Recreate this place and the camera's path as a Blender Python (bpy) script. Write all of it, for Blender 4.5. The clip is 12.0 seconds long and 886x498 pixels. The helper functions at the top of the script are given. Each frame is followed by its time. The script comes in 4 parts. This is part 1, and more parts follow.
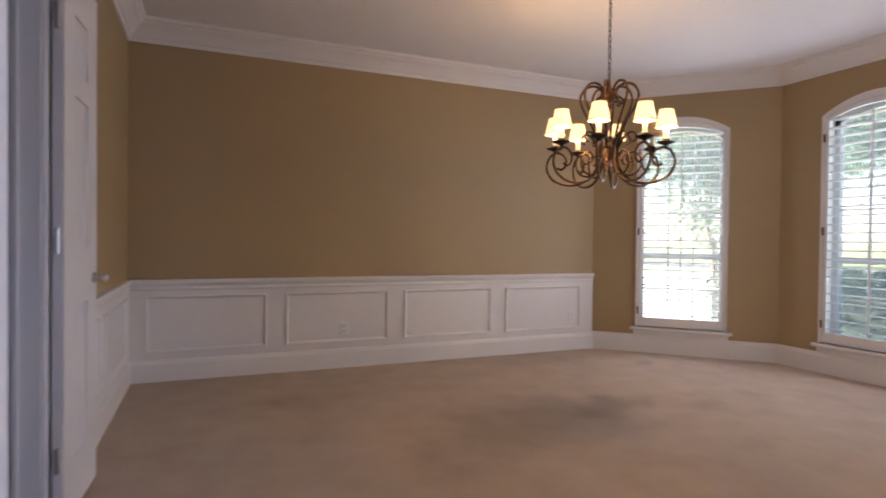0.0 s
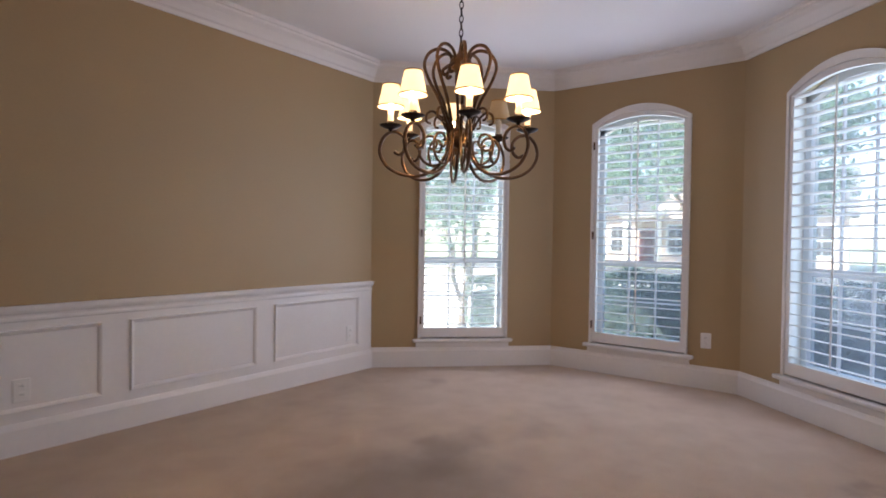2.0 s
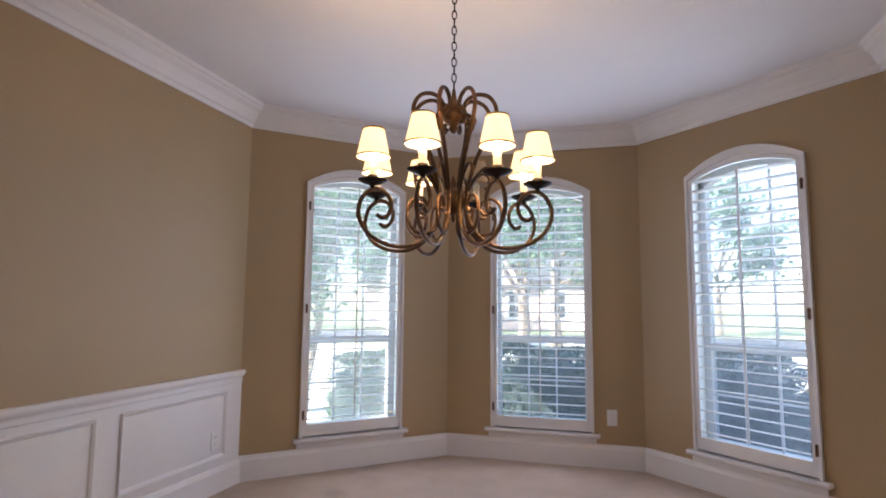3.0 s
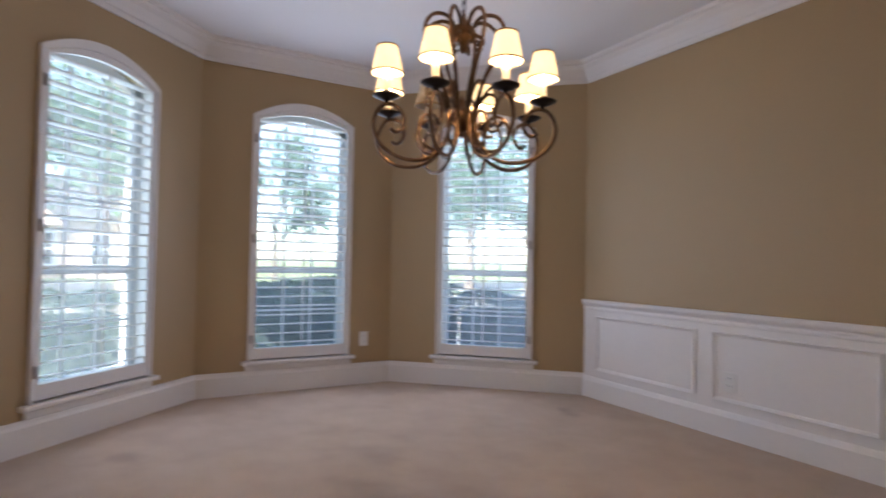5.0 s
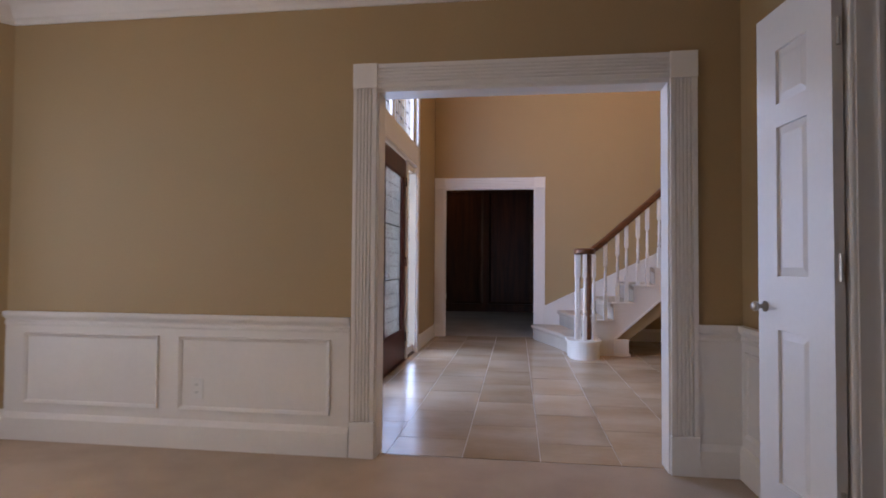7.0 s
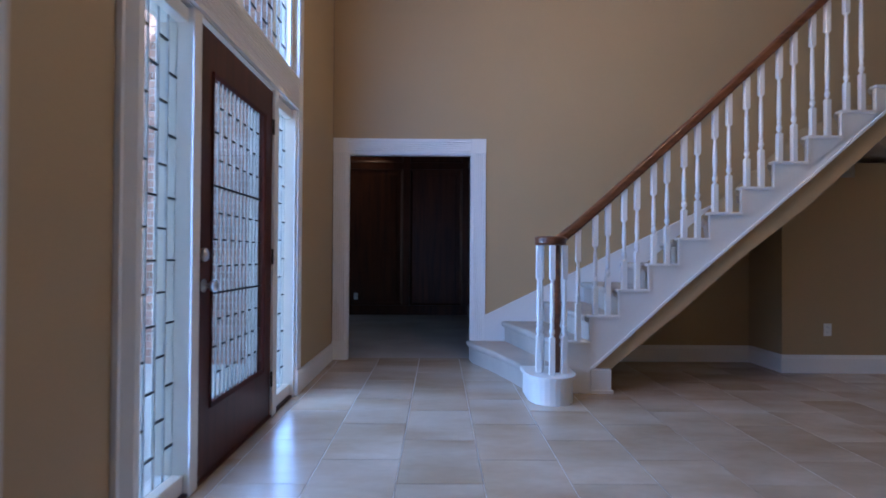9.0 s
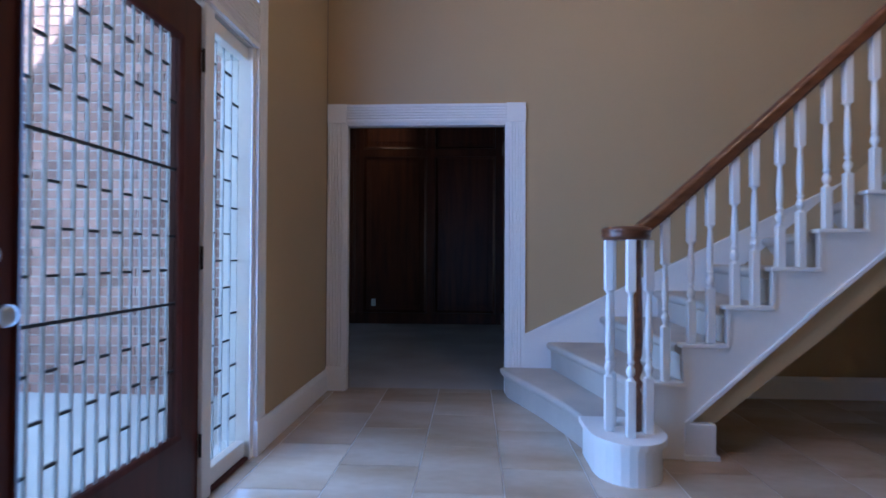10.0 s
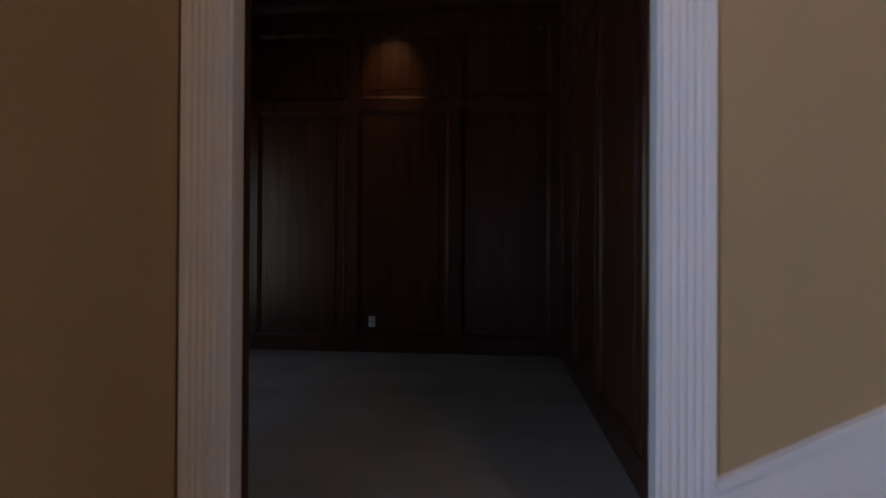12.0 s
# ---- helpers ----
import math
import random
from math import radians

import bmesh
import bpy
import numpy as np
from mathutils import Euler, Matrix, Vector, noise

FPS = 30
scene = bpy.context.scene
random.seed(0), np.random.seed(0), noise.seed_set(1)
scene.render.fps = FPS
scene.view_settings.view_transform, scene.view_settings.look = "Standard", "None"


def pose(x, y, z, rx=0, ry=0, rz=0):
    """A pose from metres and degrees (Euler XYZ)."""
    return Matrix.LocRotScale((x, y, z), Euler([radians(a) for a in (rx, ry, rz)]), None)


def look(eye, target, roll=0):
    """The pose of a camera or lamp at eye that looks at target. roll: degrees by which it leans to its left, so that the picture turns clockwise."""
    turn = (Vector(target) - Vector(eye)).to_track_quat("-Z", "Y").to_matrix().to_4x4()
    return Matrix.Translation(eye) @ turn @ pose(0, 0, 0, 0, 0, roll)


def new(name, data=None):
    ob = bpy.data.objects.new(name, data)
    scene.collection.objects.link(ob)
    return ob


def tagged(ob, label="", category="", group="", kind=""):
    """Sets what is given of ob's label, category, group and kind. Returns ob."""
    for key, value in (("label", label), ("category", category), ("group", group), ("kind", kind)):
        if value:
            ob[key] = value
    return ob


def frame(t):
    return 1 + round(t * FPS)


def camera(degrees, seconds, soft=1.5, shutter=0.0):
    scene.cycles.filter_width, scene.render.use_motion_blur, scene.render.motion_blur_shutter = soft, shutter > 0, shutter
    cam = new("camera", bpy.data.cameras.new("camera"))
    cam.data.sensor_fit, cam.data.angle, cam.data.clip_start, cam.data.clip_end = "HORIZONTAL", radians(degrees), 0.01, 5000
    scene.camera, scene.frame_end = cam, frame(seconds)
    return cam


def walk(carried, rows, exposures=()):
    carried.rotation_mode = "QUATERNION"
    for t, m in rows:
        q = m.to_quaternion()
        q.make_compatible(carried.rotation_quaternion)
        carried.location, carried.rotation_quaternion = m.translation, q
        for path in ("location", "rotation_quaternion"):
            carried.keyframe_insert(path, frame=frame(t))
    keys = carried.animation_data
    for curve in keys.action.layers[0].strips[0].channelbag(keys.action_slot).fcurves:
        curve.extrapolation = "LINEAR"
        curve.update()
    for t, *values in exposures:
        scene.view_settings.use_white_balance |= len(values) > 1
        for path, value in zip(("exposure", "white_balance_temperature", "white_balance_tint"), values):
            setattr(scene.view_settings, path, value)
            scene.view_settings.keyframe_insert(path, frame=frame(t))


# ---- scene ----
EXPOSURES = [(0, 2.3, 7800, 26), (1.5, 2.28, 7070, 24), (2.5, 2.28, 6870, 24), (4.5, 2.18, 6670, 22), (5.5, 2.23, 6670, 20), (7, 2.12, 7550, 22), (7.5, 2.07, 7250, 21), (9.5, 2.11, 4850, 10), (10.5, 1.8, 5150, 13), (11, 1.69, 5300, 13), (11.5, 1.67, 6050, 15), (12, 1.55, 6750, 16)]
cam = camera(77.0, 12.0, soft=1.7, shutter=0.35)
PATH = [
    (0, (-3.525, -0.680, 1.035), (-2.752, 1.164, 1.006), 0.65),
    (0.5, (-3.548, -0.431, 1.019), (-2.464, 1.251, 1.013), 0.61),
    (1, (-3.560, -0.185, 1.045), (-2.237, 1.314, 1.017), 0.76),
    (1.5, (-3.517, 0.062, 1.035), (-2.053, 1.424, 1.012), 0.76),
    (2, (-3.467, 0.484, 1.087), (-1.866, 1.682, 1.056), 0.82),
    (2.5, (-3.411, 0.949, 1.158), (-1.606, 1.810, 1.169), 0.80),
    (2.7, (-3.384, 1.145, 1.175), (-1.529, 1.886, 1.271), 0.67),
    (4.3, (-3.299, 2.604, 0.978), (-1.331, 2.342, 1.220), 0.76),
    (4.5, (-3.309, 2.804, 0.949), (-1.356, 2.414, 1.134), 0.94),
    (5, (-3.238, 3.083, 0.995), (-1.495, 2.102, 1.044), 1.10),
    (5.5, (-3.230, 3.175, 0.996), (-1.866, 1.713, 1.053), 1.00),
    (6, (-3.150, 3.221, 1.069), (-2.174, 1.476, 1.113), 0.86),
    (6.5, (-3.053, 3.180, 1.043), (-2.514, 1.255, 1.103), 0.98),
    (7, (-2.968, 2.896, 1.021), (-2.704, 0.915, 1.077), 0.42),
    (7.5, (-2.879, 2.459, 1.032), (-2.723, 0.466, 1.087), 0.62),
    (7.7, (-2.815, 2.277, 1.044), (-2.787, 0.277, 1.088), 0.58),
    (9.3, (-2.909, 0.305, 1.070), (-2.924, -1.695, 1.090), 0.36),
    (9.5, (-2.931, 0.054, 1.085), (-2.918, -1.946, 1.101), 0.28),
    (10, (-2.947, -0.640, 1.063), (-2.840, -2.637, 1.088), 0.26),
    (10.5, (-2.915, -1.285, 1.067), (-2.780, -3.280, 1.082), 0.18),
    (11, (-2.830, -1.968, 1.073), (-2.675, -3.962, 1.090), -0.08),
    (11.5, (-2.791, -2.651, 1.086), (-2.644, -4.646, 1.099), -0.08),
    (12, (-2.757, -3.386, 1.085), (-2.558, -5.376, 1.097), 0.32),
]
walk(cam, [(t, look(eye, target, roll)) for t, eye, target, roll in PATH], EXPOSURES)

# ---- light ----
world = bpy.data.worlds.new("sky")
scene.world = world
world.use_nodes = True
wn = world.node_tree.nodes
sky = wn.new("ShaderNodeTexSky")
sky.sky_type = "NISHITA"
sky.sun_disc = False
sky.sun_elevation = radians(40)
sky.sun_rotation = radians(-40)
wn["Background"].inputs["Strength"].default_value = 0.15
world.node_tree.links.new(sky.outputs[0], wn["Background"].inputs[0])
sun = new("sun", bpy.data.lights.new("sun", "SUN"))
sun.data.energy, sun.data.angle, sun.data.color = 5.0, radians(0.5), (1, 0.95, 0.86)
sun.matrix_world = look((0, 0, 0), (0.5, -0.6, -0.65))


def window_light(name, m, width, height, watts, colour=(0.66, 0.75, 1.0)):
    """Sky light entering by an opening; m: its frame, y pointing outward."""
    la = bpy.data.lights.new(name, "AREA")
    la.shape, la.size, la.size_y, la.energy, la.color = "RECTANGLE", width, height, watts, colour
    ob = new(name, la)
    ob.matrix_world = m @ Matrix(((1, 0, 0, 0), (0, 0, 1, 0), (0, -1, 0, 0), (0, 0, 0, 1)))
    return ob


def bulb_light(name, place, watts, radius=0.02, colour=(1.0, 0.66, 0.33)):
    la = bpy.data.lights.new(name, "POINT")
    la.energy, la.shadow_soft_size, la.color = watts, radius, colour
    ob = new(name, la)
    ob.location = place
    return ob


# ---- materials ----
def base(name):
    m = bpy.data.materials.new(name)
    m.use_nodes = True
    return m, m.node_tree.nodes, m.node_tree.links, m.node_tree.nodes["Principled BSDF"]


def surface(name, colour, rough=0.6, spread=0.06, big=0.8, fine=60, bump=0.05, metal=0.0, grain=None, second=None, mix=0.5, spec=0.5, bump_scale=None):
    """Paint, cloth, wood or stone: colour varied at two scales, with fine relief."""
    m, n, l, b = base(name)
    co = n.new("ShaderNodeTexCoord")
    mp = n.new("ShaderNodeMapping")
    l.new(co.outputs["Object"], mp.inputs[0])
    if grain:
        mp.inputs["Scale"].default_value = grain
    a, f = n.new("ShaderNodeTexNoise"), n.new("ShaderNodeTexNoise")
    a.inputs["Scale"].default_value, f.inputs["Scale"].default_value = big, fine
    a.inputs["Detail"].default_value = 5
    f.inputs["Detail"].default_value = 3
    l.new(mp.outputs[0], a.inputs[0])
    l.new(mp.outputs[0], f.inputs[0])
    ramp = n.new("ShaderNodeValToRGB")
    c2 = second or [c * (1 - 2.2 * spread) for c in colour]
    ramp.color_ramp.elements[0].position, ramp.color_ramp.elements[1].position = 0.5 - 0.5 * mix * 0.6, 0.5 + 0.5 * mix * 0.6
    ramp.color_ramp.elements[0].color, ramp.color_ramp.elements[1].color = (*c2, 1), (*colour, 1)
    l.new(a.outputs[0], ramp.inputs[0])
    mul = n.new("ShaderNodeMix")
    mul.data_type, mul.blend_type = "RGBA", "MULTIPLY"
    mul.inputs[0].default_value = 1.0
    gray = n.new("ShaderNodeMapRange")
    gray.inputs[3].default_value, gray.inputs[4].default_value = 1 - 2 * spread, 1 + 2 * spread
    l.new(f.outputs[0], gray.inputs[0])
    l.new(ramp.outputs[0], mul.inputs[6])
    l.new(gray.outputs[0], mul.inputs[7])
    l.new(mul.outputs[2], b.inputs["Base Color"])
    b.inputs["Roughness"].default_value, b.inputs["Metallic"].default_value = rough, metal
    b.inputs["Specular IOR Level"].default_value = spec
    if bump:
        bp = n.new("ShaderNodeBump")
        bp.inputs["Strength"].default_value = bump
        bp.inputs["Distance"].default_value = 0.01
        if bump_scale:
            g = n.new("ShaderNodeTexNoise")
            g.inputs["Scale"].default_value = bump_scale
            l.new(mp.outputs[0], g.inputs[0])
            l.new(g.outputs[0], bp.inputs["Height"])
        else:
            l.new(f.outputs[0], bp.inputs["Height"])
        l.new(bp.outputs[0], b.inputs["Normal"])
    return m


def stained(m, spots):
    """Grey trodden stains with ragged outlines: (centre), (half axes), depth."""
    n, l = m.node_tree.nodes, m.node_tree.links
    b = n["Principled BSDF"]
    src = b.inputs["Base Color"].links[0].from_socket
    co, wob, add = n.new("ShaderNodeTexCoord"), n.new("ShaderNodeTexNoise"), n.new("ShaderNodeVectorMath")
    wob.inputs["Scale"].default_value, wob.inputs["Detail"].default_value = 3.2, 6
    add.operation = "MULTIPLY_ADD"
    add.inputs[1].default_value = (0.55, 0.55, 0.0)
    l.new(co.outputs["Object"], wob.inputs[0])
    l.new(wob.outputs["Color"], add.inputs[0])
    l.new(co.outputs["Object"], add.inputs[2])
    for (x, y), (rx, ry), depth in spots:
        mp, ln, mr, mx = n.new("ShaderNodeMapping"), n.new("ShaderNodeVectorMath"), n.new("ShaderNodeMapRange"), n.new("ShaderNodeMix")
        mp.inputs["Location"].default_value = (-(x + 0.275) / rx, -(y + 0.275) / ry, 0)
        mp.inputs["Scale"].default_value = (1 / rx, 1 / ry, 0)
        ln.operation, mr.interpolation_type = "LENGTH", "SMOOTHSTEP"
        mr.inputs[1].default_value, mr.inputs[2].default_value = 0.25, 1.25
        mr.inputs[3].default_value, mr.inputs[4].default_value = depth, 0.0
        mx.data_type, mx.blend_type = "RGBA", "MULTIPLY"
        mx.inputs[7].default_value = (0.42, 0.42, 0.44, 1)
        l.new(add.outputs[0], mp.inputs[0])
        l.new(mp.outputs[0], ln.inputs[0])
        l.new(ln.outputs["Value"], mr.inputs[0])
        l.new(mr.outputs[0], mx.inputs[0])
        l.new(src, mx.inputs[6])
        l.new(mx.outputs[2], b.inputs["Base Color"])
        src = mx.outputs[2]
    return m


def vary(m, amount=0.15):
    """Pieces differ a little from one another."""
    n, l = m.node_tree.nodes, m.node_tree.links
    b = n["Principled BSDF"]
    src = b.inputs["Base Color"].links[0].from_socket
    info, mr, hs = n.new("ShaderNodeObjectInfo"), n.new("ShaderNodeMapRange"), n.new("ShaderNodeHueSaturation")
    mr.inputs[3].default_value, mr.inputs[4].default_value = 1 - amount, 1 + amount
    l.new(info.outputs["Random"], mr.inputs[0])
    l.new(mr.outputs[0], hs.inputs["Value"])
    l.new(src, hs.inputs["Color"])
    l.new(hs.outputs[0], b.inputs["Base Color"])
    return m


def island(m, amount=0.3):
    n, l = m.node_tree.nodes, m.node_tree.links
    b = n["Principled BSDF"]
    src = b.inputs["Base Color"].links[0].from_socket
    info, mr, hs = n.new("ShaderNodeNewGeometry"), n.new("ShaderNodeMapRange"), n.new("ShaderNodeHueSaturation")
    mr.inputs[3].default_value, mr.inputs[4].default_value = 1 - amount, 1 + amount
    l.new(info.outputs["Random Per Island"], mr.inputs[0])
    l.new(mr.outputs[0], hs.inputs["Value"])
    l.new(src, hs.inputs["Color"])
    l.new(hs.outputs[0], b.inputs["Base Color"])
    return m


def leafy(m, colour):
    """Leaves let part of the light through."""
    n, l = m.node_tree.nodes, m.node_tree.links
    t, mx = n.new("ShaderNodeBsdfTranslucent"), n.new("ShaderNodeMixShader")
    t.inputs[0].default_value = (*colour, 1)
    mx.inputs[0].default_value = 0.45
    l.new(n["Principled BSDF"].outputs[0], mx.inputs[1])
    l.new(t.outputs[0], mx.inputs[2])
    l.new(mx.outputs[0], n["Material Output"].inputs[0])
    return m


def glass(name, tint=(1, 1, 1), rough=0.0, bump=0.0, scale=20):
    m, n, l, b = base(name)
    b.inputs["Base Color"].default_value = (*tint, 1)
    b.inputs["Transmission Weight"].default_value = 1
    b.inputs["Roughness"].default_value = rough
    b.inputs["IOR"].default_value = 1.45
    if bump:
        co, t, bp = n.new("ShaderNodeTexCoord"), n.new("ShaderNodeTexNoise"), n.new("ShaderNodeBump")
        t.inputs["Scale"].default_value = scale
        bp.inputs["Strength"].default_value, bp.inputs["Distance"].default_value = bump, 0.01
        l.new(co.outputs["Object"], t.inputs[0])
        l.new(t.outputs[0], bp.inputs["Height"])
        l.new(bp.outputs[0], b.inputs["Normal"])
    return m


def veiled(m, amount):
    """A pale bluish veil mixed into the pane, imitating the glare of bright daylight."""
    n, l = m.node_tree.nodes, m.node_tree.links
    t, mx = n.new("ShaderNodeBsdfTranslucent"), n.new("ShaderNodeMixShader")
    t.inputs[0].default_value = (0.80, 0.90, 1.0, 1)
    mx.inputs[0].default_value = amount
    l.new(n["Principled BSDF"].outputs[0], mx.inputs[1])
    l.new(t.outputs[0], mx.inputs[2])
    l.new(mx.outputs[0], n["Material Output"].inputs[0])
    return m


def glow(name, colour, strength, body=(0.9, 0.85, 0.7)):
    m, n, l, b = base(name)
    b.inputs["Base Color"].default_value = (*body, 1)
    b.inputs["Emission Color"].default_value = (*colour, 1)
    b.inputs["Emission Strength"].default_value = strength
    b.inputs["Roughness"].default_value = 0.9
    return m


WALL = surface("tan_wall_paint", (0.435, 0.302, 0.155), 0.55, 0.025, 0.7, 90, 0.04, bump_scale=220)
WHITE = surface("white_trim_paint", (0.80, 0.76, 0.72), 0.38, 0.015, 1.2, 40, 0.01)
CEIL = surface("ceiling_paint", (0.78, 0.77, 0.76), 0.8, 0.02, 0.9, 120, 0.08, bump_scale=160)
CARPET = surface("beige_carpet", (0.54, 0.43, 0.34), 0.95, 0.18, 4.2, 210, 0.5, second=(0.46, 0.36, 0.28), mix=0.7, spec=0.1)
stained(CARPET, [((-1.75, 2.1), (0.75, 0.50), 0.42), ((-1.15, 2.15), (0.45, 0.22), 0.3), ((-2.3, 1.75), (0.5, 0.3), 0.22), ((-0.37, 0.41), (0.13, 0.10), 0.35), ((-0.08, 3.08), (0.14, 0.10), 0.3), ((-3.0, 2.9), (0.4, 0.25), 0.2), ((-0.55, 1.96), (0.25, 0.2), 0.15)])
STAIR_CARPET = surface("stair_carpet", (0.60, 0.53, 0.46), 0.95, 0.08, 2.0, 380, 0.5, spec=0.1)
STUDY_CARPET = surface("study_carpet", (0.40, 0.34, 0.285), 0.95, 0.09, 1.5, 420, 0.5, spec=0.1)
TILE = vary(surface("stone_tile", (0.53, 0.42, 0.315), 0.24, 0.05, 1.7, 26, 0.03, second=(0.38, 0.265, 0.165), mix=0.5, grain=(0.6, 1.3, 1.0)), 0.06)
tn = TILE.node_tree.nodes
shift, where = tn.new("ShaderNodeVectorMath"), tn.new("ShaderNodeObjectInfo")
shift.operation = "MULTIPLY_ADD"
shift.inputs[1].default_value = (37.0, 37.0, 37.0)
mapping = next(q for q in tn if q.type == "MAPPING")
TILE.node_tree.links.new(where.outputs["Random"], shift.inputs[0])
TILE.node_tree.links.new(next(q for q in tn if q.type == "TEX_COORD").outputs["Object"], shift.inputs[2])
TILE.node_tree.links.new(shift.outputs[0], mapping.inputs[0])
GROUT = surface("grout", (0.68, 0.62, 0.54), 0.9, 0.08, 3, 90, 0.1)
WALNUT = surface("dark_walnut_panelling", (0.11, 0.038, 0.018), 0.36, 0.12, 1.6, 26, 0.03, grain=(9, 9, 0.7), second=(0.042, 0.015, 0.008), mix=0.9, spec=0.35)
RAILWOOD = surface("handrail_wood", (0.17, 0.065, 0.026), 0.28, 0.12, 3, 40, 0.02, grain=(1, 8, 8), second=(0.09, 0.03, 0.012))
DOORWOOD = surface("mahogany_door", (0.085, 0.020, 0.012), 0.36, 0.12, 2, 30, 0.03, grain=(8, 8, 0.6), second=(0.045, 0.011, 0.007), spec=0.25)
BRONZE = surface("bronze_iron", (0.19, 0.105, 0.055), 0.42, 0.2, 8, 60, 0.1, metal=0.75, second=(0.05, 0.027, 0.015))
DARKIRON = surface("dark_iron", (0.03, 0.02, 0.015), 0.5, 0.1, 8, 60, 0.05, metal=0.6)
NICKEL = surface("brushed_nickel", (0.55, 0.53, 0.50), 0.28, 0.05, 8, 80, 0.02, metal=1.0)
LEAD = surface("lead_came", (0.035, 0.038, 0.045), 0.5, 0.1, 8, 80, 0.02, metal=0.4)
ZINC = surface("zinc_came", (0.66, 0.70, 0.74), 0.5, 0.1, 8, 80, 0.02, metal=0.5)
PLATE = surface("white_plastic", (0.80, 0.78, 0.74), 0.35, 0.01, 3, 60, 0.0)
SLOT = surface("dark_slot", (0.03, 0.03, 0.03), 0.6, 0.02, 3, 60, 0.0)
BRICK = island(surface("red_brick", (0.36, 0.22, 0.18), 0.85, 0.12, 5, 70, 0.3, second=(0.26, 0.14, 0.11)), 0.3)
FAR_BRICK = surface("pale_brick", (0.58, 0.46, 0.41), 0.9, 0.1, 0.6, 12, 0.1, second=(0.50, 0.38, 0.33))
MORTAR = surface("mortar", (0.66, 0.63, 0.59), 0.95, 0.08, 6, 90, 0.3)
GRASS = surface("lawn", (0.25, 0.28, 0.16), 0.9, 0.2, 0.5, 60, 0.5, second=(0.18, 0.21, 0.11), spec=0.1)
CONCRETE = surface("concrete", (0.60, 0.58, 0.54), 0.85, 0.06, 0.7, 40, 0.15)
ASPHALT = surface("asphalt", (0.07, 0.07, 0.072), 0.9, 0.1, 0.7, 60, 0.2)
LEAF = leafy(island(surface("leaves", (0.085, 0.15, 0.08), 0.6, 0.1, 3, 30, 0.0, second=(0.06, 0.11, 0.06)), 0.35), (0.17, 0.29, 0.17))
HEDGELEAF = leafy(island(surface("hedge_leaves", (0.075, 0.125, 0.095), 0.7, 0.1, 3, 30, 0.0, second=(0.05, 0.085, 0.065), spec=0.12), 0.4), (0.05, 0.09, 0.05))
INNERHEDGE = surface("inner_hedge", (0.09, 0.12, 0.11), 0.9, 0.2, 6, 60, 0.8, second=(0.055, 0.075, 0.068), spec=0.1)
BARK = surface("bark", (0.24, 0.19, 0.15), 0.9, 0.2, 6, 40, 0.5, second=(0.14, 0.11, 0.085))
SASH = surface("white_sash", (0.70, 0.72, 0.75), 0.4, 0.01, 2, 40, 0.0)
# the bay panes carry a mixed-in veil that stands for window glare
CLEAR = veiled(glass("clear_glass", (0.84, 0.98, 1.0)), 0.14)
RIPPLE = glass("rippled_glass", (0.88, 0.96, 1.0), 0.0, 0.008, 22)
SHADE = glow("lit_shade", (1.0, 0.70, 0.32), 0.39)
SHADE_OFF = surface("unlit_shade", (0.62, 0.52, 0.38), 0.9, 0.05, 6, 120, 0.1)
CANDLE = glow("candle_sleeve", (1.0, 0.72, 0.36), 0.273)
GOLDTRIM = surface("gold_braid", (0.45, 0.27, 0.09), 0.6, 0.1, 8, 90, 0.0)
BULB = glow("bulb", (1.0, 0.8, 0.5), 25.0)


# ---- building helpers ----
def part(name, bm, material, parent=None, label="", smooth=False):
    me = bpy.data.meshes.new(name)
    bmesh.ops.recalc_face_normals(bm, faces=bm.faces)
    bm.to_mesh(me)
    bm.free()
    if smooth:
        me.polygons.foreach_set("use_smooth", [True] * len(me.polygons))
    me.materials.append(material)
    ob = new(name, me)
    ob.parent = parent
    if label:
        ob["label"] = label
    return ob


def thing(name, m, label, category, group="", kind=""):
    ob = new(name)
    ob.empty_display_size = 0.1
    ob.matrix_world = m
    return tagged(ob, label, category, group, kind)


def box(bm, x0, x1, y0, y1, z0, z1, bevel=0.0, m=None):
    r = bmesh.ops.create_cube(bm, size=1)
    vs = r["verts"]
    bmesh.ops.transform(bm, verts=vs, matrix=Matrix.LocRotScale(((x0 + x1) / 2, (y0 + y1) / 2, (z0 + z1) / 2), None, (abs(x1 - x0), abs(y1 - y0), abs(z1 - z0))))
    if bevel:
        es = {e for v in vs for e in v.link_edges}
        r = bmesh.ops.bevel(bm, geom=list(es), offset=bevel, segments=1, affect="EDGES", profile=0.5)
        vs = list({v for f in r["faces"] for v in f.verts} | {v for v in vs if v.is_valid})
    if m is not None:
        bmesh.ops.transform(bm, verts=[v for v in vs if v.is_valid], matrix=m)
    return bm


def cube(*a, **k):
    return box(bmesh.new(), *a, **k)


def prism(bm, pts, depth, axis="y", start=0.0):
    """A flat outline pushed through depth. axis y: pts are (x, z); axis z: pts are (x, y); axis x: (y, z)."""
    def at(p, d):
        return {"y": (p[0], d, p[1]), "z": (p[0], p[1], d), "x": (d, p[0], p[1])}[axis]
    a = [bm.verts.new(at(p, start)) for p in pts]
    b = [bm.verts.new(at(p, start + depth)) for p in pts]
    bm.faces.new(a)
    bm.faces.new(b[::-1])
    for i in range(len(pts)):
        j = (i + 1) % len(pts)
        bm.faces.new((a[i], b[i], b[j], a[j]))
    return bm


